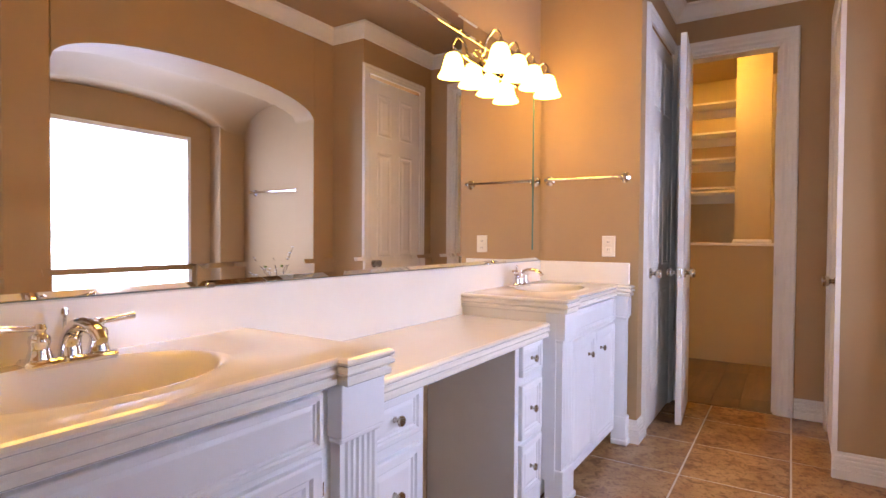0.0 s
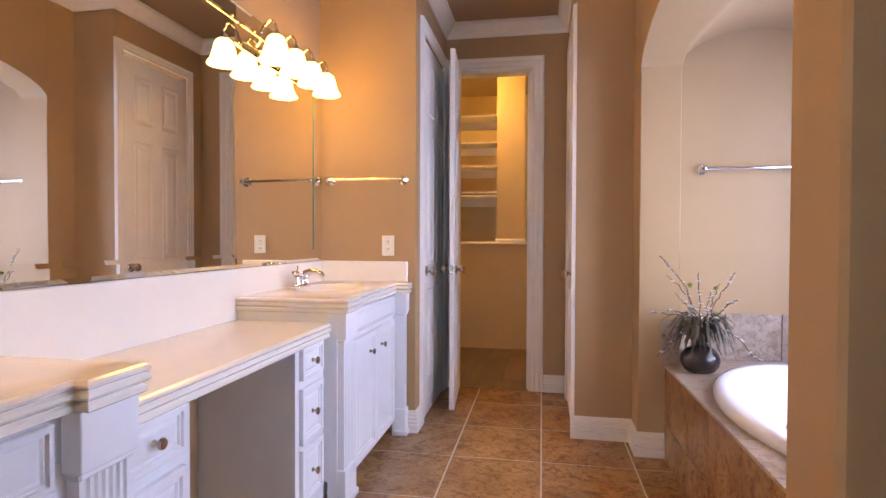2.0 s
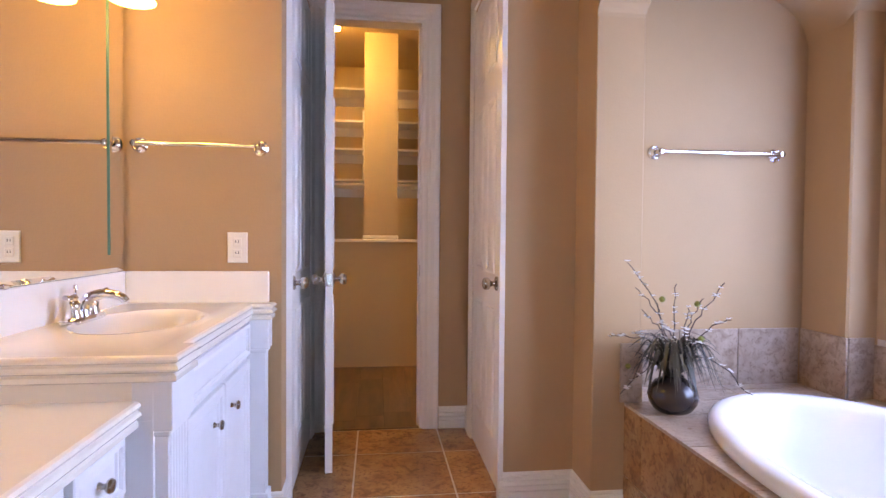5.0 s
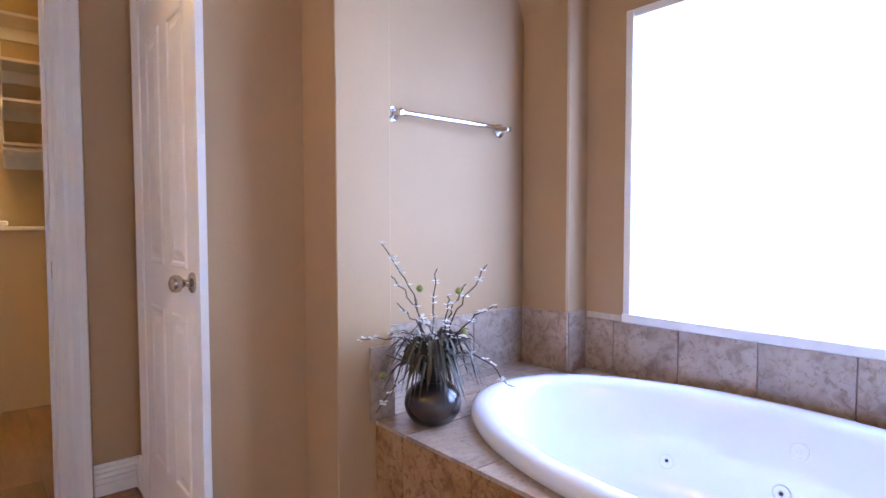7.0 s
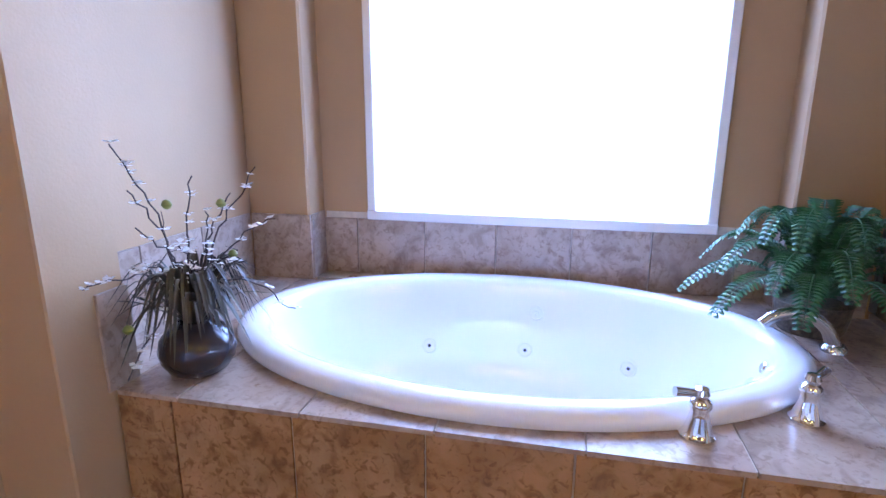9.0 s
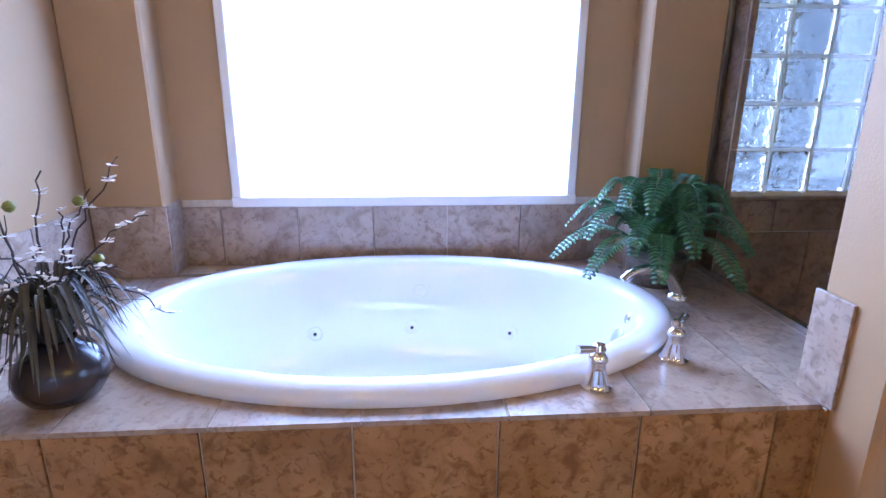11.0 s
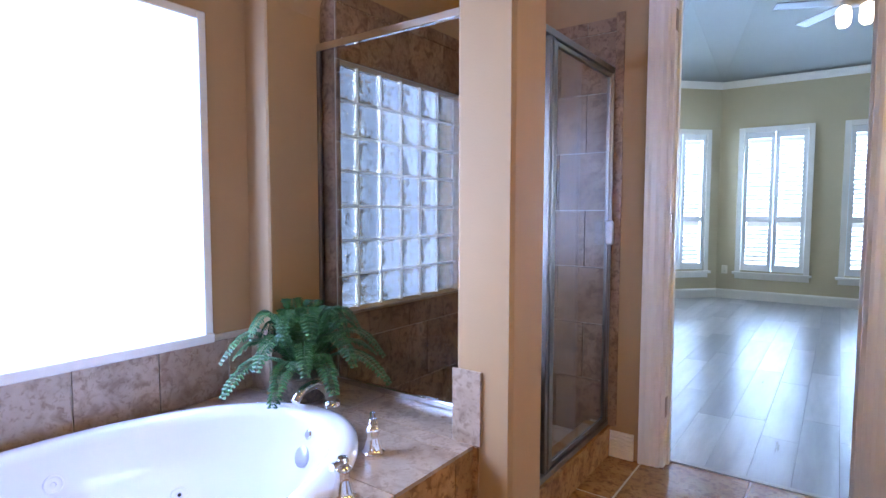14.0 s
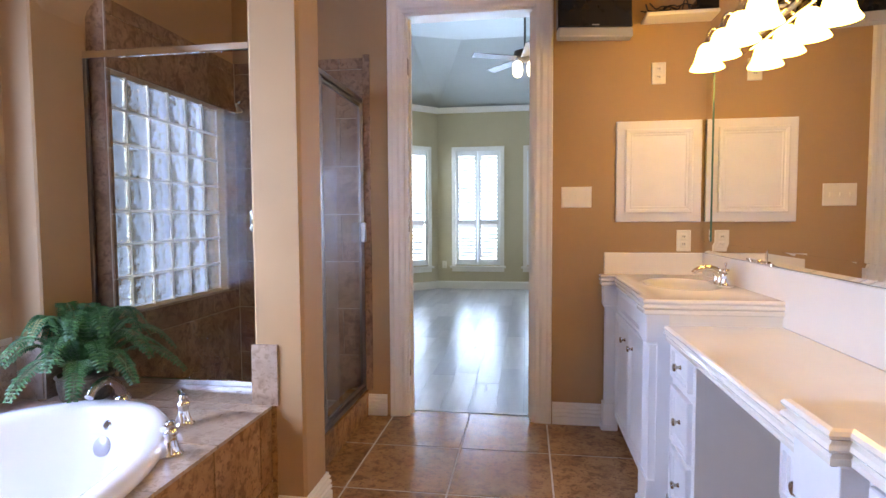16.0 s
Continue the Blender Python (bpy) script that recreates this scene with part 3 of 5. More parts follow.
sink_top(0.0, S1, S1, "cream cultured-marble vanity top with an oval sink")
sink_top(S2, YN, S2, "cream cultured-marble vanity top with an oval sink")
desk = thing("desk_top", (XM, 1.68, ZD), "lower cream cultured-marble make-up counter between the sinks", "counter")
part("edge", strip([(XD, S1 - 0.02), (XD, S2 + 0.02)], edge_profile(ZD)), M_TOP, desk)
part("slab", boxes((XM, S1 - 0.02, ZD - 0.04, XD - 0.049, S2 + 0.02, ZD)), M_TOP, desk)
bs = thing("backsplash", (XM, 1.66, ZT), "cream cultured-marble backsplash along the vanity", "backsplash")
part("long_piece", boxes((XM + 0.001, 0.001, ZD, XM + 0.021, YN - 0.001, 1.03), bevel=0.004), M_TOP, bs)
part("end_piece", boxes((XM + 0.022, YN - 0.021, ZT, 0.0, YN - 0.001, 1.03), bevel=0.004), M_TOP, bs)
part("end_piece", boxes((XM + 0.022, 0.001, ZT, 0.0, 0.021, 1.03), bevel=0.004), M_TOP, bs)

FLUSH = [(0, 0.0), (0.0, 0.016), (0.006, 0.019), (0.03, 0.019), (0.036, 0.012), (0.045, 0.012), (0.052, 0.007), (0.075, 0.011), (0.08, 0.011)]
CKNOB = [(0, 0), (0.009, 0), (0.008, 0.003), (0.0055, 0.008), (0.006, 0.014), (0.013, 0.018), (0.0155, 0.023), (0.013, 0.028), (0.0, 0.03)]


def front(name, cab, x, y0, y1, z0, z1, knob=None, rim=1.0):
    """A raised-panel cabinet door or drawer front facing +x, with its knob."""
    k = min(1.0, (min(y1 - y0, z1 - z0) / 2 - 0.005) / 0.08)
    ob = part(name, relief(bmesh.new(), facing(x, y0, z0, "+x"), y1 - y0, z1 - z0, [(i * k * rim, h) for i, h in FLUSH], 0.004), M_CAB, cab)
    if knob:
        part("knob", lathe(CKNOB, 16, m=Matrix.Translation((x + 0.011, *knob)) @ pose(0, 0, 0, 0, 90)), M_NICKEL, ob, "satin nickel round knob", True)
    return ob


def pilaster(cab, y0, y1, x):
    """Fluted post with a plain cap block and a plinth foot."""
    bm = boxes((x - 0.09, y0, 0.73, x - 0.002, y1, ZT - 0.058), bevel=0.002)
    box(bm, x - 0.09, y0 + 0.004, 0.715, x - 0.008, y1 - 0.004, 0.73, 0.004)
    part("cap", bm, M_CAB, cab)
    bm = bmesh.new()
    pts, n = [], 6
    w = y1 - y0 - 0.02
    pts = [(x - 0.09, y0 + 0.01), (x - 0.016, y0 + 0.01)]
    for i in range(n):
        a = y0 + 0.018 + (w - 0.016) * i / n
        s = (w - 0.016) / n
        pts += [(x - 0.016, a + 0.1 * s), (x - 0.021, a + 0.3 * s), (x - 0.022, a + 0.5 * s), (x - 0.021, a + 0.7 * s), (x - 0.016, a + 0.9 * s)]
    pts += [(x - 0.016, y1 - 0.01), (x - 0.09, y1 - 0.01)]
    lo = [bm.verts.new((a, b, 0.16)) for a, b in pts]
    hi = [bm.verts.new((a, b, 0.718)) for a, b in pts]
    for i in range(len(pts)):
        j = (i + 1) % len(pts)
        bm.faces.new((lo[i], lo[j], hi[j], hi[i]))
    part("fluted_shaft", bm, M_CAB, cab)
    bm = boxes((x - 0.09, y0 + 0.002, 0.03, x - 0.006, y1 - 0.002, 0.16), bevel=0.003)
    box(bm, x - 0.09, y0 - 0.006, 0.0, x + 0.004, y1 + 0.006, 0.032, 0.006)
    part("plinth", bm, M_CAB, cab)


def sink_cabinet(y0, y1, pa, pb, label):
    """pa, pb: widths of the pilasters at the two ends."""
    cab = thing("sink_cabinet", (XM, (y0 + y1) / 2, 0), label, "cabinet", "sink cabinets of the vanity")
    xf = -0.075
    part("body", boxes((XM + 0.001, y0 + 0.003, 0.11, xf, y1 - 0.003, ZT - 0.15)), M_CAB, cab)
    part("apron", boxes((xf - 0.02, y0 + 0.003, ZT - 0.149, xf, y1 - 0.003, ZT - 0.055)), M_CAB, cab)
    part("toe_kick", boxes((XM + 0.03, y0 + 0.03, 0.0, xf - 0.09, y1 - 0.03, 0.109)), M_CAB, cab)
    pilaster(cab, y0 + 0.004, y0 + pa, (XEND if pa < pb else XPIL) - 0.016)
    pilaster(cab, y1 - pb, y1 - 0.004, (XPIL if pa < pb else XEND) - 0.016)
    a, b = y0 + pa + 0.03, y1 - pb - 0.012 if pb < pa else y1 - pb - 0.03
    a = y0 + pa + 0.012 if pa < pb else a
    mid = (a + b) / 2
    front("false_front", cab, xf, a, b, 0.715, 0.835, rim=0.6)
    front("cabinet_door", cab, xf, a, mid - 0.004, 0.09, 0.695, knob=(mid - 0.10, 0.595))
    front("cabinet_door", cab, xf, mid + 0.004, b, 0.09, 0.695, knob=(mid + 0.10, 0.595))
    for y in (a - 0.004, b + 0.004):
        for z in (0.14, 0.61):
            part("hinge", boxes((xf, y - 0.004, z, xf + 0.012, y + 0.004, z + 0.03)), M_NICKEL, cab)
    return cab


sink_cabinet(0.0, S1 - 0.012, 0.08, 0.152, "white painted sink cabinet with fluted pilasters")
sink_cabinet(S2 + 0.012, YN, 0.152, 0.08, "white painted sink cabinet with fluted pilasters")


def drawer_stack(y0, y1, label):
    cab = thing("drawer_cabinet", (XM, (y0 + y1) / 2, 0), label, "cabinet", "drawer cabinets under the desk")
    xf = -0.135
    part("body", boxes((XM + 0.001, y0, 0.0, xf, y1, ZD - 0.055)), M_CAB, cab)
    mid = (y0 + y1) / 2
    for z0, z1 in ((0.61, 0.735), (0.355, 0.575), (0.11, 0.335)):
        front("drawer", cab, xf, y0 + 0.035, y1 - 0.035, z0, z1, knob=(mid, (z0 + z1) / 2), rim=0.7)
    return cab


drawer_stack(S1 - 0.01, 1.325, "white three-drawer vanity cabinet")
drawer_stack(1.965, S2 + 0.01, "white three-drawer vanity cabinet")
setting("wall_knee_hole", boxes((XM + 0.001, 1.327, 0, XM + 0.015, 1.963, ZD - 0.045)), M_WALL, "painted back of the knee hole")


def faucet(x, y, turn=0):
    """Centre-set two-handle lavatory faucet in chrome."""
    f = thing("faucet", (x, y, ZT), "chrome two-handle centre-set sink faucet", "faucet", "sink faucets")
    T = Matrix.Translation((x, y, ZT)) @ Matrix.Scale(1.05, 4)
    bm = boxes((-0.031, -0.083, 0.0, 0.031, 0.083, 0.018), bevel=0.008)
    part("base", move(bm, T), M_CHROME, f, smooth=True)
    for s in (-1, 1):
        st = lathe([(0, 0.012), (0.023, 0.012), (0.021, 0.022), (0.016, 0.04), (0.019, 0.05), (0.017, 0.06), (0.01, 0.066), (0.013, 0.074), (0.009, 0.083), (0, 0.085)], 18, m=T @ Matrix.Translation((0, s * 0.052, 0)))
        h = part("handle", st, M_CHROME, f, smooth=True)
        pts = [T @ Vector(p) for p in ((0, s * 0.052, 0.074), (0.006, s * 0.075, 0.077), (0.01, s * 0.10, 0.080), (0.012, s * 0.118, 0.082))]
        part("lever", tube(curve(pts, 4), 0.0055, 10, taper=0.0075), M_CHROME, h, smooth=True)
    pts = [T @ Vector(p) for p in ((0, 0, 0.012), (0.0, 0, 0.042), (0.018, 0, 0.068), (0.055, 0, 0.08), (0.10, 0, 0.074), (0.122, 0, 0.056))]
    part("spout", tube(curve(pts, 6), 0.022, 14, taper=0.0115), M_CHROME, f, smooth=True)
    part("lift_rod", lathe([(0, 0.01), (0.004, 0.01), (0.004, 0.09), (0.008, 0.095), (0.006, 0.105), (0, 0.107)], 10, m=T @ Matrix.Translation((-0.022, 0, 0))), M_CHROME, f, smooth=True)


faucet(-0.47, 0.53)
faucet(-0.475, 2.76)

# ---- mirror ----
XMIR = XM + 0.02
mir = thing("mirror", (XM, 1.65, 1.02), "large clear mirror with polished edges hanging above the vanity", "mirror")
MY0, MY1, MZ0, MZ1 = 0.02, YN - 0.02, 1.033, 2.20
part("glass", boxes((XMIR - 0.006, MY0, MZ0, XMIR, MY1, MZ1)), M_MIRROR, mir)
part("back_edge", boxes((XM + 0.001, MY0 - 0.003, MZ0 - 0.002, XMIR - 0.0065, MY1 + 0.003, MZ1 + 0.003)), M_MIRROR_EDGE, mir, "green glass edge")


def mirror_strip(y0, y1, z0, z1):
    return relief(bmesh.new(), facing(XMIR + 0.0005, y0, z0, "+x"), y1 - y0, z1 - z0, [(0, 0.0), (0.0, 0.002), (0.014, 0.0048)], 0.0)


SW = 0.12
for s in ((MY0, 0.86, MZ0 + 0.002, MZ0 + 0.062), (0.863, MY1, MZ0 + 0.002, MZ0 + 0.062), (MY0, 1.65, MZ1 - 0.08, MZ1), (1.653, MY1, MZ1 - 0.08, MZ1),
          (MY0, MY0 + SW, MZ0 + 0.065, MZ1 - 0.083), (MY1 - SW, MY1, MZ0 + 0.065, MZ1 - 0.083)):
    part("border_strip", mirror_strip(*s), M_MIRROR, mir)
for y in (MY0 + SW + 0.0015, MY1 - SW - 0.0015):
    part("bevel_line", boxes((XMIR + 0.0006, y - 0.002, MZ0 + 0.065, XMIR + 0.0045, y + 0.002, MZ1 - 0.083)), M_MIRROR_EDGE, mir, "green polished glass edge")
for y in (0.9, 2.5):
    part("clip", boxes((XM + 0.002, y - 0.012, MZ0 - 0.004, XMIR + 0.009, y + 0.012, MZ0 + 0.008), bevel=0.002), M_CHROME, mir)


def vanity_light(y0, step, dz):
    f = thing("vanity_light", (XM, y0 + 1.5 * step, 2.05 + dz), "chrome four-shade vanity light with lit frosted bell shades", "lamp", "vanity lights")
    yc, hl = y0 + 1.5 * step, 1.5 * step + 0.09
    bm = bmesh.new()
    n = 40
    loops = []
    for k, d in ((1.0, 0.036), (1.0, 0.042), (0.86, 0.05), (0.8, 0.048), (0.7, 0.056)):
        loops.append([bm.verts.new((XM + d, yc + hl * (1 - (1 - k) * 0.25) * math.cos(2 * math.pi * i / n), 2.01 + dz + 0.016 * k * math.sin(2 * math.pi * i / n))) for i in range(n)])
    for a, b in zip(loops, loops[1:]):
        for i in range(n):
            bm.faces.new((a[i], a[(i + 1) % n], b[(i + 1) % n], b[i]))
    bm.faces.new(loops[-1]), bm.faces.new(loops[0])
    part("back_plate", bm, M_CHROME, f, smooth=True)
    for i in range(4):
        y = y0 + i * step
        xs = XM + 0.15
        pts = [(XM + 0.052, y, 2.02 + dz), (XM + 0.068, y, 2.04 + dz), (XM + 0.085, y, 2.10 + dz), (XM + 0.125, y, 2.135 + dz), (xs, y, 2.11 + dz), (xs, y, 2.085 + dz)]
        part("arm", tube(curve(pts, 6), 0.006, 8), M_CHROME, f, smooth=True)
        T = Matrix.Translation((xs, y, 1.945 + dz))
        part("cup", lathe([(0, 0.145), (0.012, 0.145), (0.02, 0.13), (0.026, 0.12), (0.026, 0.115), (0, 0.115)], 16, m=T), M_CHROME, f, smooth=True)
        part("shade", lathe([(0.022, 0.12), (0.036, 0.108), (0.046, 0.085), (0.053, 0.055), (0.06, 0.03), (0.072, 0.01), (0.078, 0.0), (0.074, 0.0), (0.055, 0.03), (0.048, 0.055), (0.041, 0.085), (0.02, 0.115)], 24, m=T), M_SHADE, f, "frosted glass bell shade, lit", True)


vanity_light(0.45, 0.205, 0.0)
vanity_light(2.36, 0.20, 0.03)

# ---- tub and its deck ----
TCX, TCY, TA, TB = 2.0, 2.225, 0.515, 0.825
ZDK = 0.497
XT = 1.44


def oval_loop(bm, inset, z, n=96, shift=0.0):
    return [bm.verts.new((TCX + (TA - inset) * math.cos(2 * math.pi * i / n), TCY + shift + (TB - inset) * math.sin(2 * math.pi * i / n), z)) for i in range(n)]


tub = thing("bathtub", (TCX, TCY, ZDK), "white oval drop-in jetted bathtub set in a tiled deck", "bathtub")
bm = bmesh.new()
prof = [(0.0, ZDK + 0.001), (-0.004, ZDK + 0.012), (0.0, ZDK + 0.028), (0.014, ZDK + 0.04), (0.035, ZDK + 0.046), (0.06, ZDK + 0.044), (0.08, ZDK + 0.034), (0.092, ZDK + 0.014), (0.10, ZDK - 0.02), (0.125, 0.42),
        (0.15, 0.33), (0.175, 0.25), (0.205, 0.185), (0.25, 0.145), (0.32, 0.13), (0.42, 0.125)]
rows = [oval_loop(bm, i, z) for i, z in prof]
for a, b in zip(rows, rows[1:]):
    for i in range(96):
        bm.faces.new((a[i], a[(i + 1) % 96], b[(i + 1) % 96], b[i]))
bm.faces.new(rows[-1])
part("shell", bm, M_TUB, tub, smooth=True)


def on_shell(ang, z):
    """A place on the tub's inner wall and its inward normal."""
    inner = [(i, h) for i, h in prof if h < ZDK]
    inset = float(np.interp(z, [h for i, h in inner][::-1], [i for i, h in inner][::-1]))
    p = Vector((TCX + (TA - inset) * math.cos(ang), TCY + (TB - inset) * math.sin(ang), z))
    nrm = Vector((-math.cos(ang) / TA, -math.sin(ang) / TB, 0)).normalized() * 0.93 + Vector((0, 0, 0.34))
    return p, nrm.normalized()


def disc_on(ang, z, profile, n=20):
    p, nrm = on_shell(ang, z)
    return lathe(profile, n, m=Matrix.Translation(p) @ nrm.to_track_quat("Z", "Y").to_matrix().to_4x4())


JET = [(0.0, -0.004), (0.028, -0.004), (0.028, 0.003), (0.024, 0.005), (0.019, 0.002), (0.008, 0.003), (0.006, -0.001), (0.0, -0.001)]
for y in (2.536, 2.175, 1.81):
    j = part("jet", disc_on(math.asin((y - TCY) / (TB - 0.15)), 0.295, JET), M_TUB, tub, "white round water jet", True)
    part("nozzle", disc_on(math.asin((y - TCY) / (TB - 0.15)), 0.295, [(0, 0), (0.006, 0.0), (0.006, 0.004), (0, 0.004)], 10), M_DARK, j)
for a in (-0.12,):
    part("jet", disc_on(a, 0.43, JET), M_TUB, tub, "white round water jet", True)
part("overflow_plate", disc_on(-math.pi / 2 - 0.03, 0.40, [(0, -0.003), (0.036, -0.003), (0.036, 0.006), (0.03, 0.011), (0.006, 0.013), (0, 0.012)], 24), M_SILVER, tub, "chrome overflow plate", True)
part("overflow_plate", disc_on(-math.pi / 2 - 0.03, 0.47, [(0, -0.003), (0.017, -0.003), (0.017, 0.004), (0.012, 0.008), (0, 0.008)], 20), M_CHROME, tub, smooth=True)

# deck core and front, then the tiles
deck = setting("tub_deck", boxes((XT + 0.008, YJ0, 0, XT + 0.03, YJ1, ZDK - 0.012)), M_GROUT, "tiled tub surround")
JOINTS = [2.915 - 0.309 * k for k in range(-1, 7)]


def oval_x(y, inset=0.035):
    q = 1 - ((y - TCY) / (TB - inset)) ** 2
    return (TA - inset) * math.sqrt(q) if q > 0 else 0.0


def deck_tile(y0, y1, side, x_lim):
    """A deck tile from the deck's edge to the tub's rim."""
    bm = bmesh.new()
    n = 8
    top, bot = [], []
    for i in range(n + 1):
        y = y0 + (y1 - y0) * i / n
        dx = oval_x(y)
        xi = (TCX - dx - 0.002) if side < 0 else (TCX + dx + 0.002)
        for lst, z in ((top, ZDK), (bot, ZDK - 0.012)):
            lst.append((bm.verts.new((x_lim, y, z)), bm.verts.new((xi, y, z))))
    for i in range(n):
        bm.faces.new((top[i][0], top[i][1], top[i + 1][1], top[i + 1][0]))
        bm.faces.new((bot[i][0], top[i][0], top[i + 1][0], bot[i + 1][0]))
        bm.faces.new((bot[i][1], top[i][1], top[i + 1][1], bot[i + 1][1]))
    bm.faces.new((bot[0][0], bot[0][1], top[0][1], top[0][0])), bm.faces.new((bot[n][0], bot[n][1], top[n][1], top[n][0]))
    return bm


g = 0.0022
edges = sorted([YG + 0.012, YJ0 + 0.006, YJ1 - 0.006, YA - 0.006] + [j for j in JOINTS if YG + 0.05 < j < YA - 0.05])
for a, b in zip(edges, edges[1:]):
    xf = XT if a > YJ0 and b < YJ1 else XPI + 0.012
    part("tile", deck_tile(a + g, b - g, -1, xf), M_DECK, deck)
    part("tile", deck_tile(a + g, b - g, 1, XB - 0.012 if (a < 1.30 or b > 3.06) else XWIN - 0.012), M_DECK, deck)
part("grout_bed", boxes((XT + 0.01, YJ0, ZDK - 0.02, XT + 0.12, YJ1, ZDK - 0.004), (XPI, YG, ZDK - 0.02, XB, 1.42, ZDK - 0.004), (XPI, 2.98, ZDK - 0.02, XB, YA, ZDK - 0.004), (XWIN - 0.1, 1.34, ZDK - 0.02, XWIN, 3.04, ZDK - 0.004)), M_GROUT, deck)
fe = sorted([YJ0 + 0.004, YJ1 - 0.004] + [j + 0.02 for j in JOINTS if YJ0 + 0.08 < j + 0.02 < YJ1 - 0.08])
for a, b in zip(fe, fe[1:]):
    for z0, z1 in ((0.0, 0.19), (0.194, ZDK - 0.0125)):
        part("tile", boxes((XT + 0.001, a + g, z0 + 0.002, XT + 0.012, b - g, z1), bevel=0.0015), M_TILE, deck)


def tile_row(parent, ax, fixed, s0, s1, z0, z1, joints, thick, mat=M_DECK):
    """Upright tiles along a wall: ax 'x' or 'y' is the way they run; thick has the sign of the side they stand on."""
    cuts = sorted([s0, s1] + [j for j in joints if s0 + 0.04 < j < s1 - 0.04])
    for a, b in zip(cuts, cuts[1:]):
        lo, hi = sorted((fixed, fixed + thick))
        if ax == "y":
            part("tile", boxes((lo, a + g, z0, hi, b - g, z1), bevel=0.0015), mat, parent)
        else:
            part("tile", boxes((a + g, lo, z0, b - g, hi, z1), bevel=0.0015), mat, parent)


ZS = 0.757
splash = setting("tile_splash", boxes((XWIN - 0.004, 1.35, ZDK, XWIN - 0.001, 3.03, ZS - 0.004)), M_GROUT, "beige stone tile splash round the tub")
tile_row(splash, "y", XWIN - 0.004, 1.34, 3.04, ZDK, ZS - 0.03, [2.604 - 0.287 * k for k in range(-1, 5)], -0.009)
tile_row(splash, "x", 3.04, XB + 0.002, XWIN - 0.013, ZDK, ZS, [], -0.009)
tile_row(splash, "x", 1.34, XB + 0.002, XWIN - 0.013, ZDK, ZS, [], 0.009)
tile_row(splash, "y", XB, 3.04 - 0.009, YA - 0.01, ZDK, ZS, [], -0.009)
tile_row(splash, "y", XB, YG + 0.015, 1.34 + 0.009, ZDK, ZS, [], -0.009)
tile_row(splash, "x", YA, XPI, XB - 0.009, ZDK, ZS, [1.80, 2.09, 2.38], -0.009)
tile_row(splash, "y", XPI, YJ1 + 0.002, YA - 0.01, ZDK, ZS, [], 0.009)
tile_row(splash, "x", YJ1, XT - 0.02, XPI + 0.009, ZDK, 0.74, [], -0.009)
tile_row(splash, "x", YJ0, XT - 0.03, XPI + 0.012, ZDK, 0.74, [], 0.009)
tile_row(splash, "x", YJ0, XT - 0.02, XT + 0.005, 0.0, ZDK - 0.003, [], 0.009, M_TILE)

# ---- tub window ----
win = tagged(thing("window_tub", (XWIN, 2.19, WZ0), "blown-out white glass-block window over the tub"), kind="structure")
f = bmesh.new()
for s in ((XWIN - 0.028, WY0 - 0.035, WZ0 - 0.035, XWIN + 0.039, WY0, WZ1 + 0.035), (XWIN - 0.028, WY1, WZ0 - 0.035, XWIN + 0.039, WY1 + 0.035, WZ1 + 0.035), (XWIN - 0.028, WY0, WZ1, XWIN + 0.039, WY1, WZ1 + 0.035)):
    box(f, *s, bevel=0.004)
part("window_frame", f, M_TRIM, win)
part("window_sill", boxes((XWIN - 0.034, WY0 - 0.037, WZ0 - 0.038, XWIN + 0.039, WY1 + 0.037, WZ0), bevel=0.004), M_TRIM, win)


def block_wall(parent, x, y0, y1, z0, z1, ny, nz, mat, wavy, depth=0.07):
    """A wall of glass blocks with recessed white joints."""
    w, h, j = (y1 - y0) / ny, (z1 - z0) / nz, 0.005 if wavy else 0.002
    bm = bmesh.new()
    box(bm, -depth / 2 + 0.006, -w / 2 + j, -h / 2 + j, depth / 2 - 0.006, w / 2 - j, h / 2 - j, 0.012, 2)
    for way, sgn in (("-x", -1), ("+x", 1)) if wavy else ():
        mm = facing(sgn * (depth / 2 - 0.0058), -sgn * (w / 2 - j - 0.014), -h / 2 + j + 0.014, way)
        relief(bm, mm, w - 2 * j - 0.028, h - 2 * j - 0.028, [(0, 0), (0.008, 0.005), (0.018, 0.0055), (0.026, 0.002), (0.045, 0.004)])
    first = part("glass_block", bm, mat, parent, smooth=True)
    first.visible_shadow = False
    for a in range(ny):
        for b in range(nz):
            ob = first if a == b == 0 else new("glass_block", first.data)
            ob.parent, ob.matrix_parent_inverse = parent, parent.matrix_world.inverted()
            ob.matrix_basis = Matrix.Translation((x + depth / 2, y0 + (a + 0.5) * w, z0 + (b + 0.5) * h))
            ob.visible_shadow = False
    bm = bmesh.new()
    for a in range(1, ny):
        box(bm, x + 0.012, y0 + a * w - j, z0, x + depth - 0.012, y0 + a * w + j, z1)
    for b in range(1, nz):
        box(bm, x + 0.0125, y0, z0 + b * h - j, x + depth - 0.0125, y1, z0 + b * h + j)
    part("joints", bm, M_BLOCK_JOINT, parent)


block_wall(win, XWIN + 0.042, WY0 - 0.115, WY1 + 0.115, WZ0 - 0.115, WZ1 + 0.115, 8, 8, M_BLOCK_SOFT, False, 0.032)
win2 = tagged(thing("window_shower", (SX, 0.53, GZ0), "glass-block window in the shower wall"), kind="structure")
block_wall(win2, SX + 0.03, GY0, GY1, GZ0, GZ1, 6, 7, M_BLOCK, True)
part("window_sill", boxes((SX - 0.01, GY0, GZ0 - 0.014, SX + 0.03, GY1, GZ0 - 0.001), bevel=0.003), M_DECK, win2)

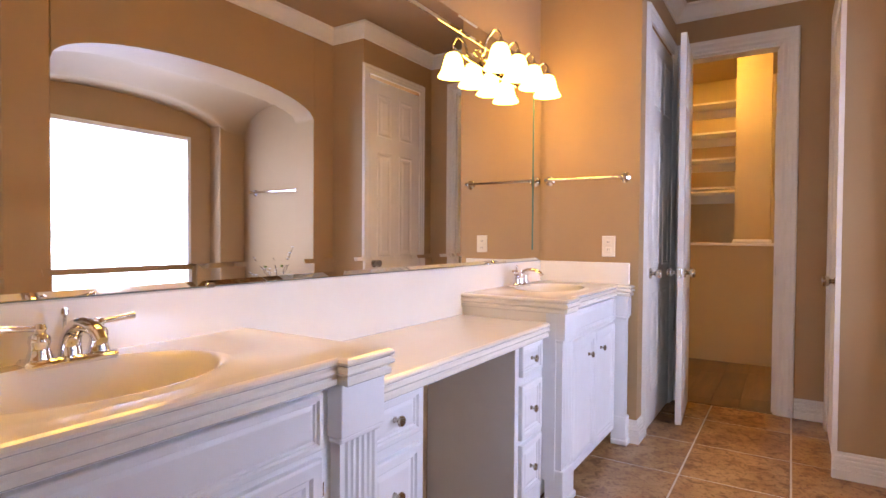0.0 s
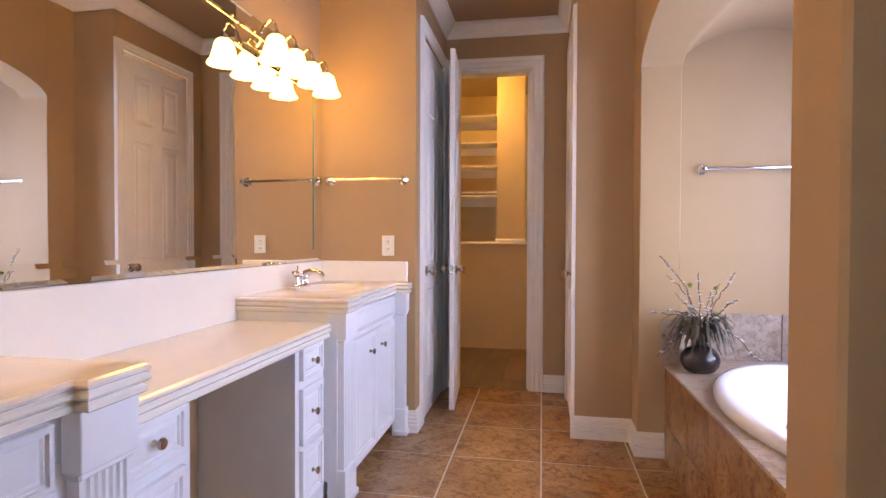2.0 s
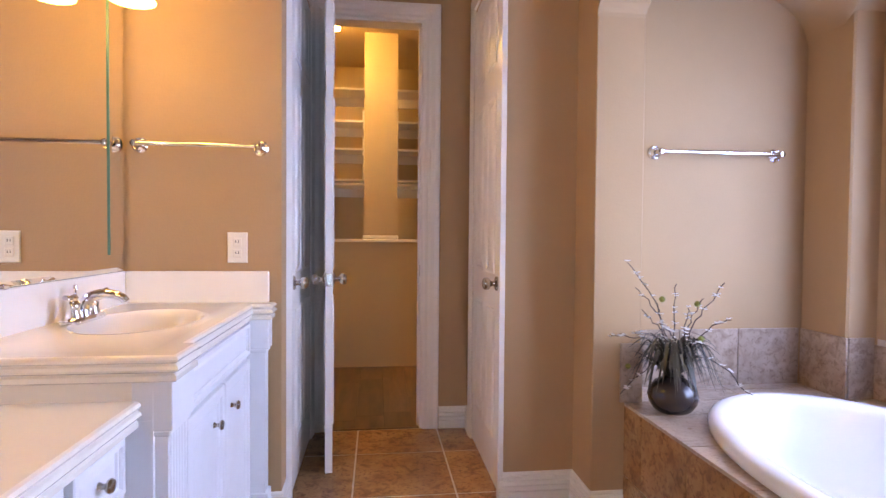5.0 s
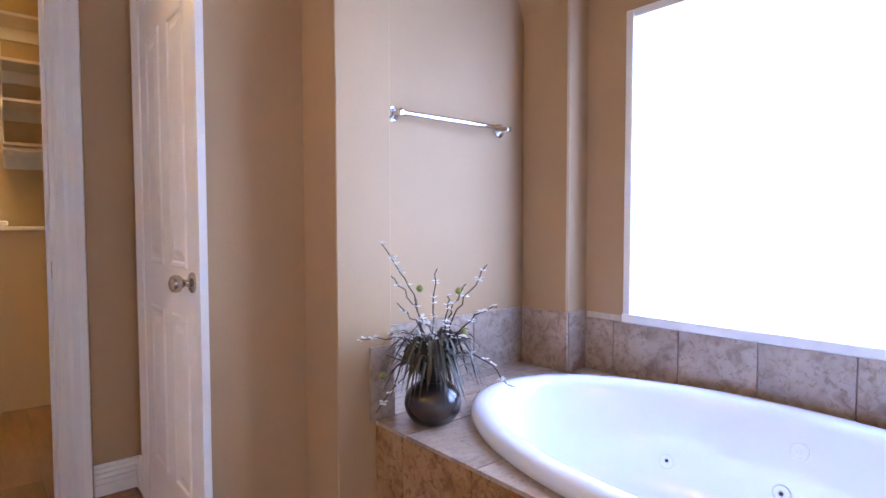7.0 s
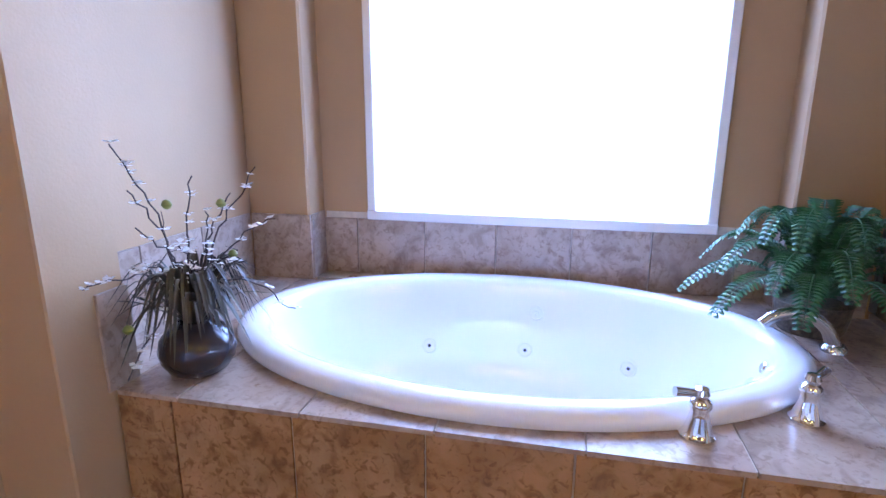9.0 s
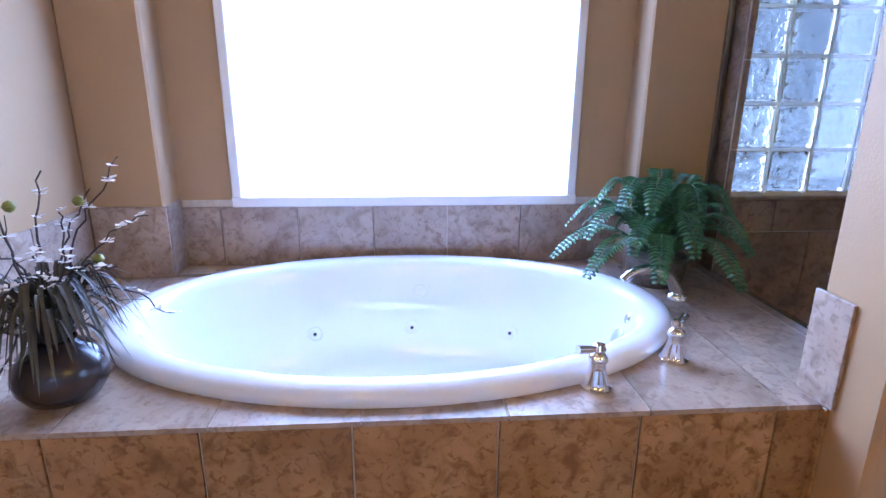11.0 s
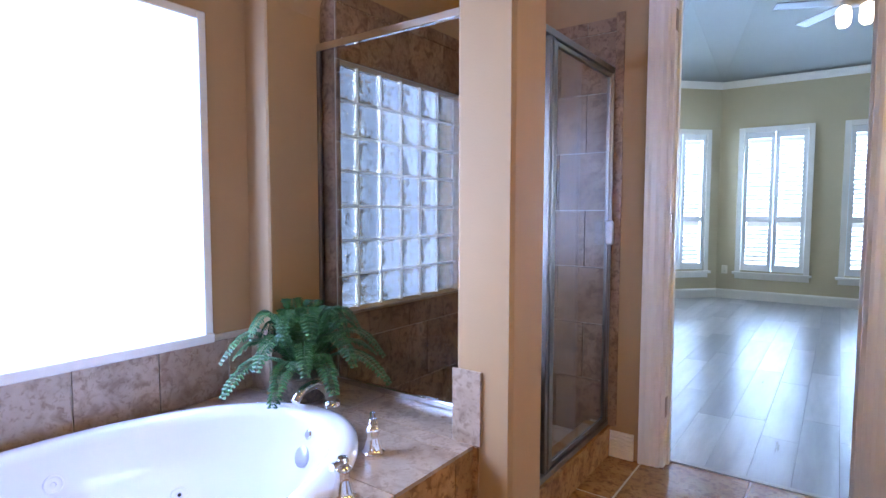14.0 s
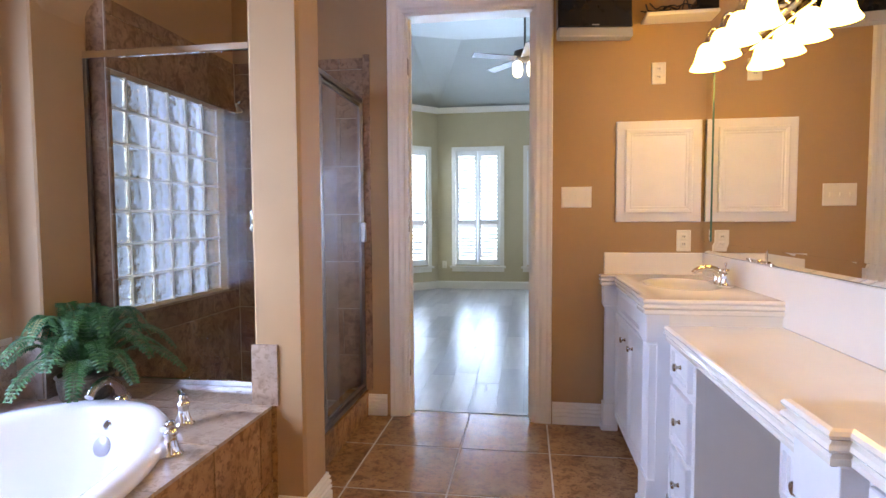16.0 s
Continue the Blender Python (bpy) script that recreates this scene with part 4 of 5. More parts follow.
# ---- shower ----
shower = setting("shower_curb", boxes((1.435, SY, 0, 1.55, YG + 0.0, 0.145)), M_GROUT, "brown tiled shower curb")
for a, b in ((SY + 0.062, 0.30), (0.30, 0.60), (0.60, 0.90), (0.90, 1.06)):
    part("tile", boxes((1.424, a + g, 0.002, 1.434, b - g, 0.153), bevel=0.0015), M_TILE, shower)
    part("tile", boxes((1.424, a + g, 0.146, 1.56, b - g, 0.155), bevel=0.0015), M_TILE, shower)
setting("shower_floor", boxes((1.55, SY, 0.0, SX, YG, 0.05)), M_DECK, "tiled shower floor")


def shower_tiles(parent, ax, fixed, s0, s1, thick, holes=()):
    z = 0.06
    r = 0
    while z < 2.2:
        z1 = min(z + 0.30, 2.23)
        js = [s0 + 0.30 * k + (0.15 if r % 2 else 0.0) for k in range(-1, 8)]
        cuts = sorted([s0, s1] + [j for j in js if s0 + 0.03 < j < s1 - 0.03])
        for a, b in zip(cuts, cuts[1:]):
            segs = [(a, b, z, z1)]
            for h0, h1, hz0, hz1 in holes:
                out = []
                for (p, q, u, v) in segs:
                    if q <= h0 or p >= h1 or v <= hz0 or u >= hz1:
                        out.append((p, q, u, v))
                        continue
                    if u < hz0:
                        out.append((p, q, u, hz0))
                    if v > hz1:
                        out.append((p, q, hz1, v))
                    if p < h0:
                        out.append((p, h0, max(u, hz0), min(v, hz1)))
                    if q > h1:
                        out.append((h1, q, max(u, hz0), min(v, hz1)))
                segs = out
            for p, q, u, v in segs:
                if q - p > 0.01 and v - u > 0.01:
                    lo, hi = sorted((fixed, fixed + thick))
                    bx = (lo, p + g, u + g, hi, q - g, v - g) if ax == "y" else (p + g, lo, u + g, q - g, hi, v - g)
                    part("tile", boxes(bx), M_SHOWER, parent)
        z = z1
        r += 1


se = setting("shower_tile_east", boxes((SX - 0.003, SY, 0.05, SX - 0.0005, GY0, 2.23), (SX - 0.003, GY1, 0.05, SX - 0.0005, YG - 0.02, 2.23), (SX - 0.003, GY0, 0.05, SX - 0.0005, GY1, GZ0 - 0.02), (SX - 0.003, GY0, GZ1, SX - 0.0005, GY1, 2.23)), M_GROUT)
shower_tiles(se, "y", SX - 0.003, SY + 0.01, YG - 0.022, -0.008, [(GY0, GY1, GZ0 - 0.015, GZ1)])
ss = setting("shower_tile_south", boxes((1.44, SY, 0.05, SX, SY + 0.003, 2.23)), M_GROUT)
shower_tiles(ss, "x", SY + 0.003, 1.455, SX - 0.012, 0.008)
part("edge_tile", boxes((1.395, 0.0, 0.155, 1.4375, 0.008, 2.23), bevel=0.002), M_SHOWER, ss)
sn = setting("shower_tile_return", boxes((SX, YG - 0.02, ZDK, XB, YG - 0.0185, 2.23)), M_SHOWER)
setting("shower_tub_end_wall", boxes((XPI + 0.02, YG - 0.06, 0.05, SX, YG - 0.03, ZDK - 0.02)), M_SHOWER, "brown tiled low wall between shower and tub")

enc = thing("shower_enclosure", (1.46, 0.5, 0.155), "framed glass shower enclosure with hinged door", "shower")
ZG0, ZG1 = 0.155, 1.963
XG = 1.452
part("bottom_rail", boxes((XG - 0.016, 0.01, ZG0, XG + 0.016, 1.06, ZG0 + 0.03), bevel=0.003), M_FRAME, enc)
part("top_rail", boxes((XG - 0.016, 0.01, ZG1 - 0.03, XG + 0.016, 1.06, ZG1), bevel=0.003), M_FRAME, enc)
for y in (0.012, 0.70, 0.735, 1.045):
    part("stile", boxes((XG - 0.014, y, ZG0 + 0.03, XG + 0.014, y + 0.022, ZG1 - 0.03), bevel=0.003), M_FRAME, enc)
part("fixed_pane", boxes((XG - 0.003, 0.757, ZG0 + 0.02, XG + 0.003, 1.05, ZG1 - 0.02)), M_TINT, enc)
sd = part("shower_door", boxes((XG - 0.010, 0.036, ZG0 + 0.035, XG + 0.010, 0.058, ZG1 - 0.035), (XG - 0.010, 0.676, ZG0 + 0.035, XG + 0.010, 0.698, ZG1 - 0.035),
                               (XG - 0.0095, 0.058, ZG0 + 0.035, XG + 0.0095, 0.676, ZG0 + 0.055), (XG - 0.0095, 0.058, ZG1 - 0.055, XG + 0.0095, 0.676, ZG1 - 0.035), bevel=0.002), M_FRAME, enc)
part("pane", boxes((XG - 0.003, 0.058, ZG0 + 0.055, XG + 0.003, 0.676, ZG1 - 0.055)), M_TINT, sd)
part("handle", boxes((XG - 0.045, 0.06, 1.09, XG - 0.010, 0.10, 1.21), bevel=0.008), M_SILVER, sd, "brushed metal pull")
tp = thing("glass_panel", (1.95, YG, ZDK), "fixed framed glass panel between tub and shower", "glass panel")
for s in ((XPI + 0.022, YG - 0.014, ZDK, XB, YG + 0.010, ZDK + 0.025), (XPI + 0.022, YG - 0.014, ZG1 - 0.01, XB, YG + 0.010, ZG1 + 0.022)):
    part("rail", boxes(s, bevel=0.003), M_CHROME, tp, "bright metal rail")
for x in (XPI + 0.022, XB - 0.018):
    part("stile", boxes((x, YG - 0.012, ZDK + 0.025, x + 0.018, YG + 0.008, ZG1 - 0.01), bevel=0.002), M_FRAME, tp)
part("pane", boxes((XPI + 0.03, YG - 0.005, ZDK + 0.015, XB - 0.008, YG + 0.001, ZG1 - 0.005)), M_TINT, tp)

sh = thing("shower_spray", (2.18, SY, 1.93), "dark chrome shower head on an arm", "shower head")
part("arm", tube(curve([(2.18, SY, 1.98), (2.18, 0.05, 1.985), (2.18, 0.13, 1.94)], 6), 0.009, 10), M_CHROME, sh, smooth=True)
part("head", lathe([(0, 0.05), (0.012, 0.05), (0.016, 0.03), (0.04, 0.008), (0.042, 0.0), (0, -0.002)], 20, m=Matrix.Translation((2.18, 0.145, 1.885)) @ pose(0, 0, 0, -25)), M_CHROME, sh, smooth=True)
sv = thing("shower_valve", (2.18, SY, 1.22), "round chrome shower valve with lever", "shower valve")
part("plate", lathe([(0, 0), (0.075, 0), (0.072, 0.008), (0.03, 0.014), (0.026, 0.03), (0, 0.032)], 28, m=Matrix.Translation((2.18, SY + 0.011, 1.22)) @ pose(0, 0, 0, -90)), M_CHROME, sv, smooth=True)
part("lever", tube([(2.18, SY + 0.05, 1.22), (2.16, SY + 0.055, 1.18), (2.15, SY + 0.06, 1.15)], 0.009, 10), M_CHROME, sv, smooth=True)

# ---- towel bars ----


def towel_bar(ends, out, label):
    a, b = Vector(ends[0]), Vector(ends[1])
    o = Vector(out)
    tb = thing("towel_bar", tuple((a + b) / 2), label, "towel bar", "towel bars")
    rot = o.to_track_quat("Z", "Y").to_matrix().to_4x4()
    for p in (a, b):
        part("rosette", lathe([(0, 0), (0.031, 0), (0.031, 0.005), (0.026, 0.01), (0.024, 0.007), (0.018, 0.012), (0.012, 0.018), (0.01, 0.04), (0.015, 0.047), (0.016, 0.056), (0.012, 0.064), (0, 0.066)], 22, m=Matrix.Translation(p) @ rot), M_CHROME, tb, smooth=True)
    dv = (b - a).normalized()
    part("rod", tube([a + o * 0.054 - dv * 0.012, b + o * 0.054 + dv * 0.012], 0.0095, 14), M_CHROME, tb, smooth=True)


towel_bar(((-0.49, YN, 1.52), (-0.035, YN, 1.52)), (0, -1, 0), "chrome towel bar on the tan wall")
towel_bar(((1.667, YA, 1.558), (2.253, YA, 1.558)), (0, -1, 0), "chrome towel bar above the tub's end")

# ---- outlets, switch, cabinet, television ----


def outlet(x, y, z, way):
    o = thing("outlet", (x, y, z), "almond duplex wall outlet", "outlet", "wall outlets")
    w, h = 0.078, 0.122
    sx = 1 if way == "-y" else -1
    m = facing(x - sx * w / 2, y, z - h / 2, way)
    part("plate", relief(bmesh.new(), m, w, h, [(0, 0.002), (0.004, 0.006)], 0.0), M_PLATE, o)
    for dz in (0.022, 0.066):
        r = part("receptacle", relief(bmesh.new(), m @ Matrix.Translation((0.022, dz, 0.0062)), 0.034, 0.034, [(0, 0), (0.003, 0.002)]), M_PLATE, o)
        for dx in (0.010, 0.020):
            part("slot", relief(bmesh.new(), m @ Matrix.Translation((0.022 + dx, dz + 0.014, 0.0084)), 0.003, 0.010, [(0, 0), (0.0004, 0.0004)]), M_DARK, r)


outlet(-0.124, YN, 1.123, "-y")
outlet(-0.44, 0.0, 1.098, "+y")
outlet(-0.289, 0.0, 2.043, "+y")
outlet(1.86, -6.2, 0.42, "+y")
sw = thing("light_switch", (0.15, 0, 1.35), "almond three-gang wall switch", "switch")
m = facing(0.244, 0.0, 1.29, "+y")
part("plate", relief(bmesh.new(), m, 0.172, 0.122, [(0, 0.002), (0.004, 0.006)]), M_PLATE, sw)
for i in range(3):
    part("toggle", boxes((0.244 - 0.036 - 0.05 * i - 0.005, 0.006, 1.34, 0.244 - 0.036 - 0.05 * i + 0.005, 0.018, 1.362), bevel=0.002), M_PLATE, sw)
cab = thing("wall_cabinet", (-0.308, 0, 1.20), "white raised-panel recessed medicine cabinet", "cabinet")
part("frame", relief(bmesh.new(), facing(-0.062, 0.0, 1.205, "+y"), 0.464, 0.572, [(0, 0.001), (0.0, 0.014), (0.004, 0.018)]), M_TRIM, cab)
part("cabinet_door", relief(bmesh.new(), facing(-0.11, 0.0185, 1.255, "+y"), 0.365, 0.475, [(0, 0), (0.0, 0.016), (0.006, 0.02), (0.02, 0.017), (0.026, 0.012), (0.034, 0.013), (0.04, 0.009)]), M_TRIM, cab)
tv = thing("television", (0.07, 0.12, 2.26), "small black flat television with silver base strip on a wall arm", "television")
Tv = pose(0.085, 0.17, 2.20, 6, 0, 8)
part("case", move(boxes((-0.20, -0.03, 0.055, 0.20, 0.03, 0.36), bevel=0.006), Tv), M_TV, tv)
part("speaker_bar", move(boxes((-0.20, -0.03, 0.0, 0.20, 0.034, 0.053), bevel=0.006), Tv), M_SILVER, tv, "silver speaker strip")
part("screen", move(boxes((-0.18, 0.0302, 0.075, 0.18, 0.032, 0.34)), Tv), M_TV, tv)
part("badge", move(boxes((-0.02, 0.0342, 0.062, 0.02, 0.036, 0.066)), Tv), M_SILVER, tv)
part("wall_arm", boxes((0.05, 0.0, 2.38, 0.09, 0.16, 2.42), bevel=0.004), M_TV, tv)
sf = thing("wall_shelf", (-0.37, 0.1, 2.32), "small almond wall shelf holding cable boxes", "shelf")
part("board", boxes((-0.575, 0.001, 2.315, -0.19, 0.15, 2.335), bevel=0.003), M_PLATE, sf)
bx = thing("cable_box", (-0.48, 0.08, 2.336), "black cable box on the wall shelf", "electronics")
part("case", boxes((-0.57, 0.02, 2.336, -0.45, 0.13, 2.40), bevel=0.004), M_TV, bx)
rnd = random.Random(4)
for k in range(5):
    pts = [(-0.20 - 0.25 * i / 6 + rnd.uniform(-0.03, 0.03), 0.10 + rnd.uniform(-0.05, 0.06), 2.342 + abs(rnd.gauss(0.0, 0.025))) for i in range(7)]
    tagged(mesh_object("cable", tube(curve(pts, 6), 0.0035, 6), M_CABLE, True), "loose black cable on the wall shelf", "cable", "loose cables")

# ---- tub faucet ----


def tub_handle(x, y, turn):
    h = thing("tub_tap", (x, y, ZDK), "chrome lever handle on the tub deck", "faucet handle", "tub handles")
    T = pose(x, y, ZDK, 0, 0, turn)
    part("body", lathe([(0, 0), (0.036, 0), (0.036, 0.006), (0.031, 0.011), (0.029, 0.016), (0.02, 0.045), (0.018, 0.06), (0.023, 0.07), (0.021, 0.08), (0.013, 0.088), (0.017, 0.097), (0.013, 0.108), (0, 0.112)], 24, m=T), M_CHROME, h, smooth=True)
    part("lever", tube(curve([T @ Vector(p) for p in ((0, 0, 0.095), (0.02, 0, 0.098), (0.04, 0, 0.101), (0.056, 0, 0.103))], 5), 0.0085, 10, taper=0.0105), M_CHROME, h, smooth=True)


tub_handle(1.545, 1.765, 105)
tub_handle(1.665, 1.52, -45)
sp = thing("tub_spout", (2.09, 1.30, ZDK), "chrome arched tub filler spout", "faucet")
part("base", lathe([(0, 0), (0.036, 0), (0.034, 0.012), (0.026, 0.02), (0, 0.022)], 22, m=Matrix.Translation((2.09, 1.30, ZDK))), M_CHROME, sp, smooth=True)
part("neck", tube(curve([(2.09, 1.30, ZDK + 0.015), (2.088, 1.33, ZDK + 0.07), (2.08, 1.39, ZDK + 0.105), (2.07, 1.46, ZDK + 0.10), (2.065, 1.50, ZDK + 0.072)], 6), 0.02, 14, taper=0.016), M_CHROME, sp, smooth=True)

# ---- vase with blossom twigs ----
VX, VY = 1.58, 2.955
vase = tagged(mesh_object("vase", lathe([(0, 0.0), (0.05, 0.0), (0.066, 0.012), (0.081, 0.04), (0.086, 0.068), (0.08, 0.10), (0.062, 0.128), (0.042, 0.142), (0.036, 0.148), (0.038, 0.154), (0.033, 0.154), (0.03, 0.142), (0, 0.13)], 36, m=Matrix.Translation((VX, VY, ZDK + 0.001)) @ Matrix.Diagonal((1.1, 1.1, 0.92, 1))), M_VASE, True), "round dark glazed vase on the tub deck", "vase")
fl = thing("flower_arrangement", (VX, VY, ZDK + 0.11), "artificial white blossom twigs and dried grass in the vase", "plant")
rnd = random.Random(11)
V0 = Vector((VX, VY, ZDK + 0.13))
R2 = Vector((0.866, -0.5, 0))
twig_specs = [((-0.17, 0.46), 0.10), ((-0.14, 0.36), 0.08), ((0.0, 0.38), 0.06), ((0.17, 0.38), 0.05), ((-0.24, 0.15), -0.04), ((-0.19, -0.06), 0.08), ((0.27, -0.03), -0.03), ((0.19, 0.26), 0.09), ((0.05, 0.28), 0.02), ((-0.12, 0.27), 0.03), ((0.10, 0.33), -0.05), ((-0.15, 0.18), 0.06), ((-0.05, 0.22), 0.08), ((0.10, 0.16), 0.10)]


def petals(bm, c, size):
    for k in range(5):
        a = k * 1.257 + rnd.random()
        tip = Vector((math.cos(a), math.sin(a), rnd.uniform(-0.3, 0.6))) * size
        side = Vector((-math.sin(a), math.cos(a), rnd.uniform(-0.2, 0.2))) * size * 0.45
        v = [bm.verts.new(c), bm.verts.new(c + tip * 0.6 + side), bm.verts.new(c + tip), bm.verts.new(c + tip * 0.6 - side)]
        bm.faces.new(v)


def keep_in(p):
    return Vector((p.x, min(p.y, YJ1 - 0.014) if p.x > XP - 0.02 else p.y, p.z))


for (u, h), dep in twig_specs:
    end = V0 + R2 * u + Vector((0.5, 0.866, 0)) * (-abs(dep)) + Vector((0, 0, h))
    mid = V0 + R2 * u * 0.42 + Vector((0, 0, max(h * 0.62, 0.10 + 0.3 * h))) + Vector((rnd.uniform(-0.02, 0.02), -abs(rnd.uniform(0, 0.03)), 0))
    pts = [keep_in(p + Vector((rnd.uniform(-0.006, 0.006), rnd.uniform(-0.006, 0.006), rnd.uniform(-0.006, 0.006)))) for p in curve([V0, V0 + Vector((0, 0, 0.06)) + R2 * u * 0.1, mid, end], 7)]
    tw = part("twig", tube(pts, 0.0032, 6, taper=0.0016), M_TWIG, fl)
    bm = bmesh.new()
    for p in pts[9:]:
        if rnd.random() < 0.42:
            petals(bm, keep_in(p + Vector((0, -0.006, 0.004))), rnd.uniform(0.011, 0.018))
    petals(bm, keep_in(pts[-3]), 0.016)
    part("blossom", bm, M_BLOSSOM, tw, "white blossoms")
    if rnd.random() < 0.5:
        i = rnd.randrange(12, len(pts) - 3)
        br = [pts[i] + (keep_in(pts[i] + Vector((rnd.uniform(-0.07, 0.07), -rnd.uniform(0, 0.05), rnd.uniform(0.02, 0.06)))) - pts[i]) * k for k in (0, 0.5, 1)]
        part("side_twig", tube(br, 0.0016, 5, taper=0.0008), M_TWIG, tw)
for u, h, dy in ((-0.06, 0.31, -0.03), (0.06, 0.30, -0.04), (0.07, 0.17, -0.05), (-0.19, 0.04, -0.05)):
    p = keep_in(V0 + R2 * u + Vector((0, dy, h)))
    part("pod", lathe([(0, -0.012), (0.008, -0.008), (0.0125, 0.0), (0.008, 0.009), (0, 0.013)], 12, m=Matrix.Translation(p)), M_POD, fl, "green seed pod", True)


def blade(p0, p1, p2, w):
    """A folded grass blade along a bent line."""
    bm = bmesh.new()
    pts = curve([p0, p1, p2], 6)
    rows = []
    for i, p in enumerate(pts):
        p = keep_in(p)
        d = (pts[min(i + 1, len(pts) - 1)] - pts[max(i - 1, 0)]).normalized()
        s = d.cross(Vector((0, 0, 1)))
        s = s.normalized() if s.length > 0.01 else Vector((1, 0, 0))
        k = w * math.sin(math.pi * (0.12 + 0.88 * i / (len(pts) - 1))) ** 0.7
        rows.append([bm.verts.new(p - s * k), bm.verts.new(p - Vector((0, 0, k * 0.35))), bm.verts.new(p + s * k)])
    for a, b in zip(rows, rows[1:]):
        bm.faces.new((a[0], a[1], b[1], b[0])), bm.faces.new((a[1], a[2], b[2], b[1]))
    return bm


for i in range(150):
    a = rnd.uniform(0, 2 * math.pi)
    r = rnd.uniform(0.09, 0.20)
    p1 = V0 + Vector((math.cos(a) * r * 0.55, math.sin(a) * r * 0.55, rnd.uniform(0.06, 0.17)))
    p2 = V0 + Vector((math.cos(a) * r, math.sin(a) * r, rnd.uniform(-0.07, 0.13)))
    if p2.z < ZDK + 0.02:
        p2.z = ZDK + 0.02
    part("grass_blade", blade(V0 + Vector((math.cos(a) * 0.012, math.sin(a) * 0.012, 0)), p1, p2, rnd.uniform(0.0035, 0.0075)), M_GRASS, fl)

# ---- fern in a basket ----
FX, FY = 2.25, 1.305
fern = thing("fern", (FX, FY, ZDK), "green artificial Boston fern in a woven basket on the tub deck", "plant")
part("basket", lathe([(0, 0.001), (0.085, 0.001), (0.092, 0.012), (0.10, 0.05), (0.105, 0.095), (0.11, 0.10), (0.10, 0.105), (0.095, 0.09), (0, 0.085)], 28, m=Matrix.Translation((FX, FY, ZDK))), M_POT, fern, "brown woven basket")
rnd = random.Random(5)


def frond(base, a, length, lift, droop):
    """An arching frond with paired toothed leaflets."""
    bm = bmesh.new()
    dirh = Vector((math.cos(a), math.sin(a), 0))
    n = 34
    pts = [base + dirh * length * (i / n) + Vector((0, 0, lift * math.sin(math.pi * 0.74 * i / n) - droop * (i / n) ** 2.2)) for i in range(n + 1)]
    tube(pts, 0.0026, 5, bm, taper=0.001)
    for i in range(2, n + 1):
        t = i / n
        d = (pts[i] - pts[i - 1])
        step = d.length
        d.normalize()
        s = d.cross(Vector((0, 0, 1)))
        s = s.normalized() if s.length > 0.05 else Vector((-dirh.y, dirh.x, 0))
        up = s.cross(d)
        ll = 0.046 * (math.sin(math.pi * (0.14 + 0.80 * t)) ** 0.55) * rnd.uniform(0.9, 1.08)
        for sg in (-1, 1):
            o = s * sg
            tip = pts[i] + o * ll + d * ll * 0.30 - up * ll * rnd.uniform(0.05, 0.3)
            w = d * step * 0.52
            q = pts[i] + o * ll * 0.6 + up * 0.002 + d * ll * 0.12
            v = [bm.verts.new(z) for z in (pts[i] - w * 0.8, q - w, tip - w * 0.35, tip + w * 0.35, q + w, pts[i] + w * 0.8)]
            c = bm.verts.new(pts[i] + o * ll * 0.5 - up * 0.002)
            for k in range(5):
                bm.faces.new((v[k], v[k + 1], c))
    return bm


FB = Vector((FX, FY, ZDK + 0.10))
for i in range(34):
    a = 2 * math.pi * i / 34 + rnd.uniform(-0.1, 0.1)
    ring = i % 3
    ca, sa = math.cos(a), math.sin(a)
    room = min((2.375 - FX) / ca if ca > 0.05 else 9, (FY - YG - 0.055) / -sa if sa < -0.05 else 9)
    length = min((0.38, 0.32, 0.22)[ring] * rnd.uniform(0.9, 1.12), room)
    lift = (0.15, 0.21, 0.28)[ring] * rnd.uniform(0.88, 1.1)
    droop = (0.085, 0.06, 0.02)[ring] if room > 0.3 else 0.03
    part("frond", frond(FB + Vector((0.02 * ca, 0.02 * sa, 0)), a, length, lift, droop), M_FERN, fern)

# ---- closet ----
setting("closet_wall_back", boxes((-0.6, 6.9, 0, 1.7, 7.0, 3.0)), M_CLOSET)
setting("closet_wall_west", boxes((-0.7, YC + 0.12, 0, -0.6, 7.0, 3.0)), M_CLOSET)
setting("closet_wall_east", boxes((1.6, YC + 0.12, 0, 1.7, 6.9, 3.0)), M_CLOSET)
setting("ceiling_closet", boxes((-0.6, YC + 0.12, 2.95, 1.7, 7.0, 3.05)), M_CLOSET)
setting("closet_half_wall", boxes((-0.6, 5.85, 0, 1.6, 5.96, 1.11)), M_CLOSET, "painted half wall in the closet")
setting("trim_closet_ledge", boxes((-0.6, 5.825, 1.11, 1.6, 5.99, 1.135), bevel=0.004), M_TRIM, "white ledge on the half wall")
setting("closet_column", boxes((0.315, 5.86, 1.135, 0.607, 6.01, 2.95)), M_CLOSET, "painted column in the closet")
setting("trim_closet_column", boxes((0.303, 5.848, 1.1355, 0.619, 6.022, 1.17), bevel=0.008), M_TRIM)
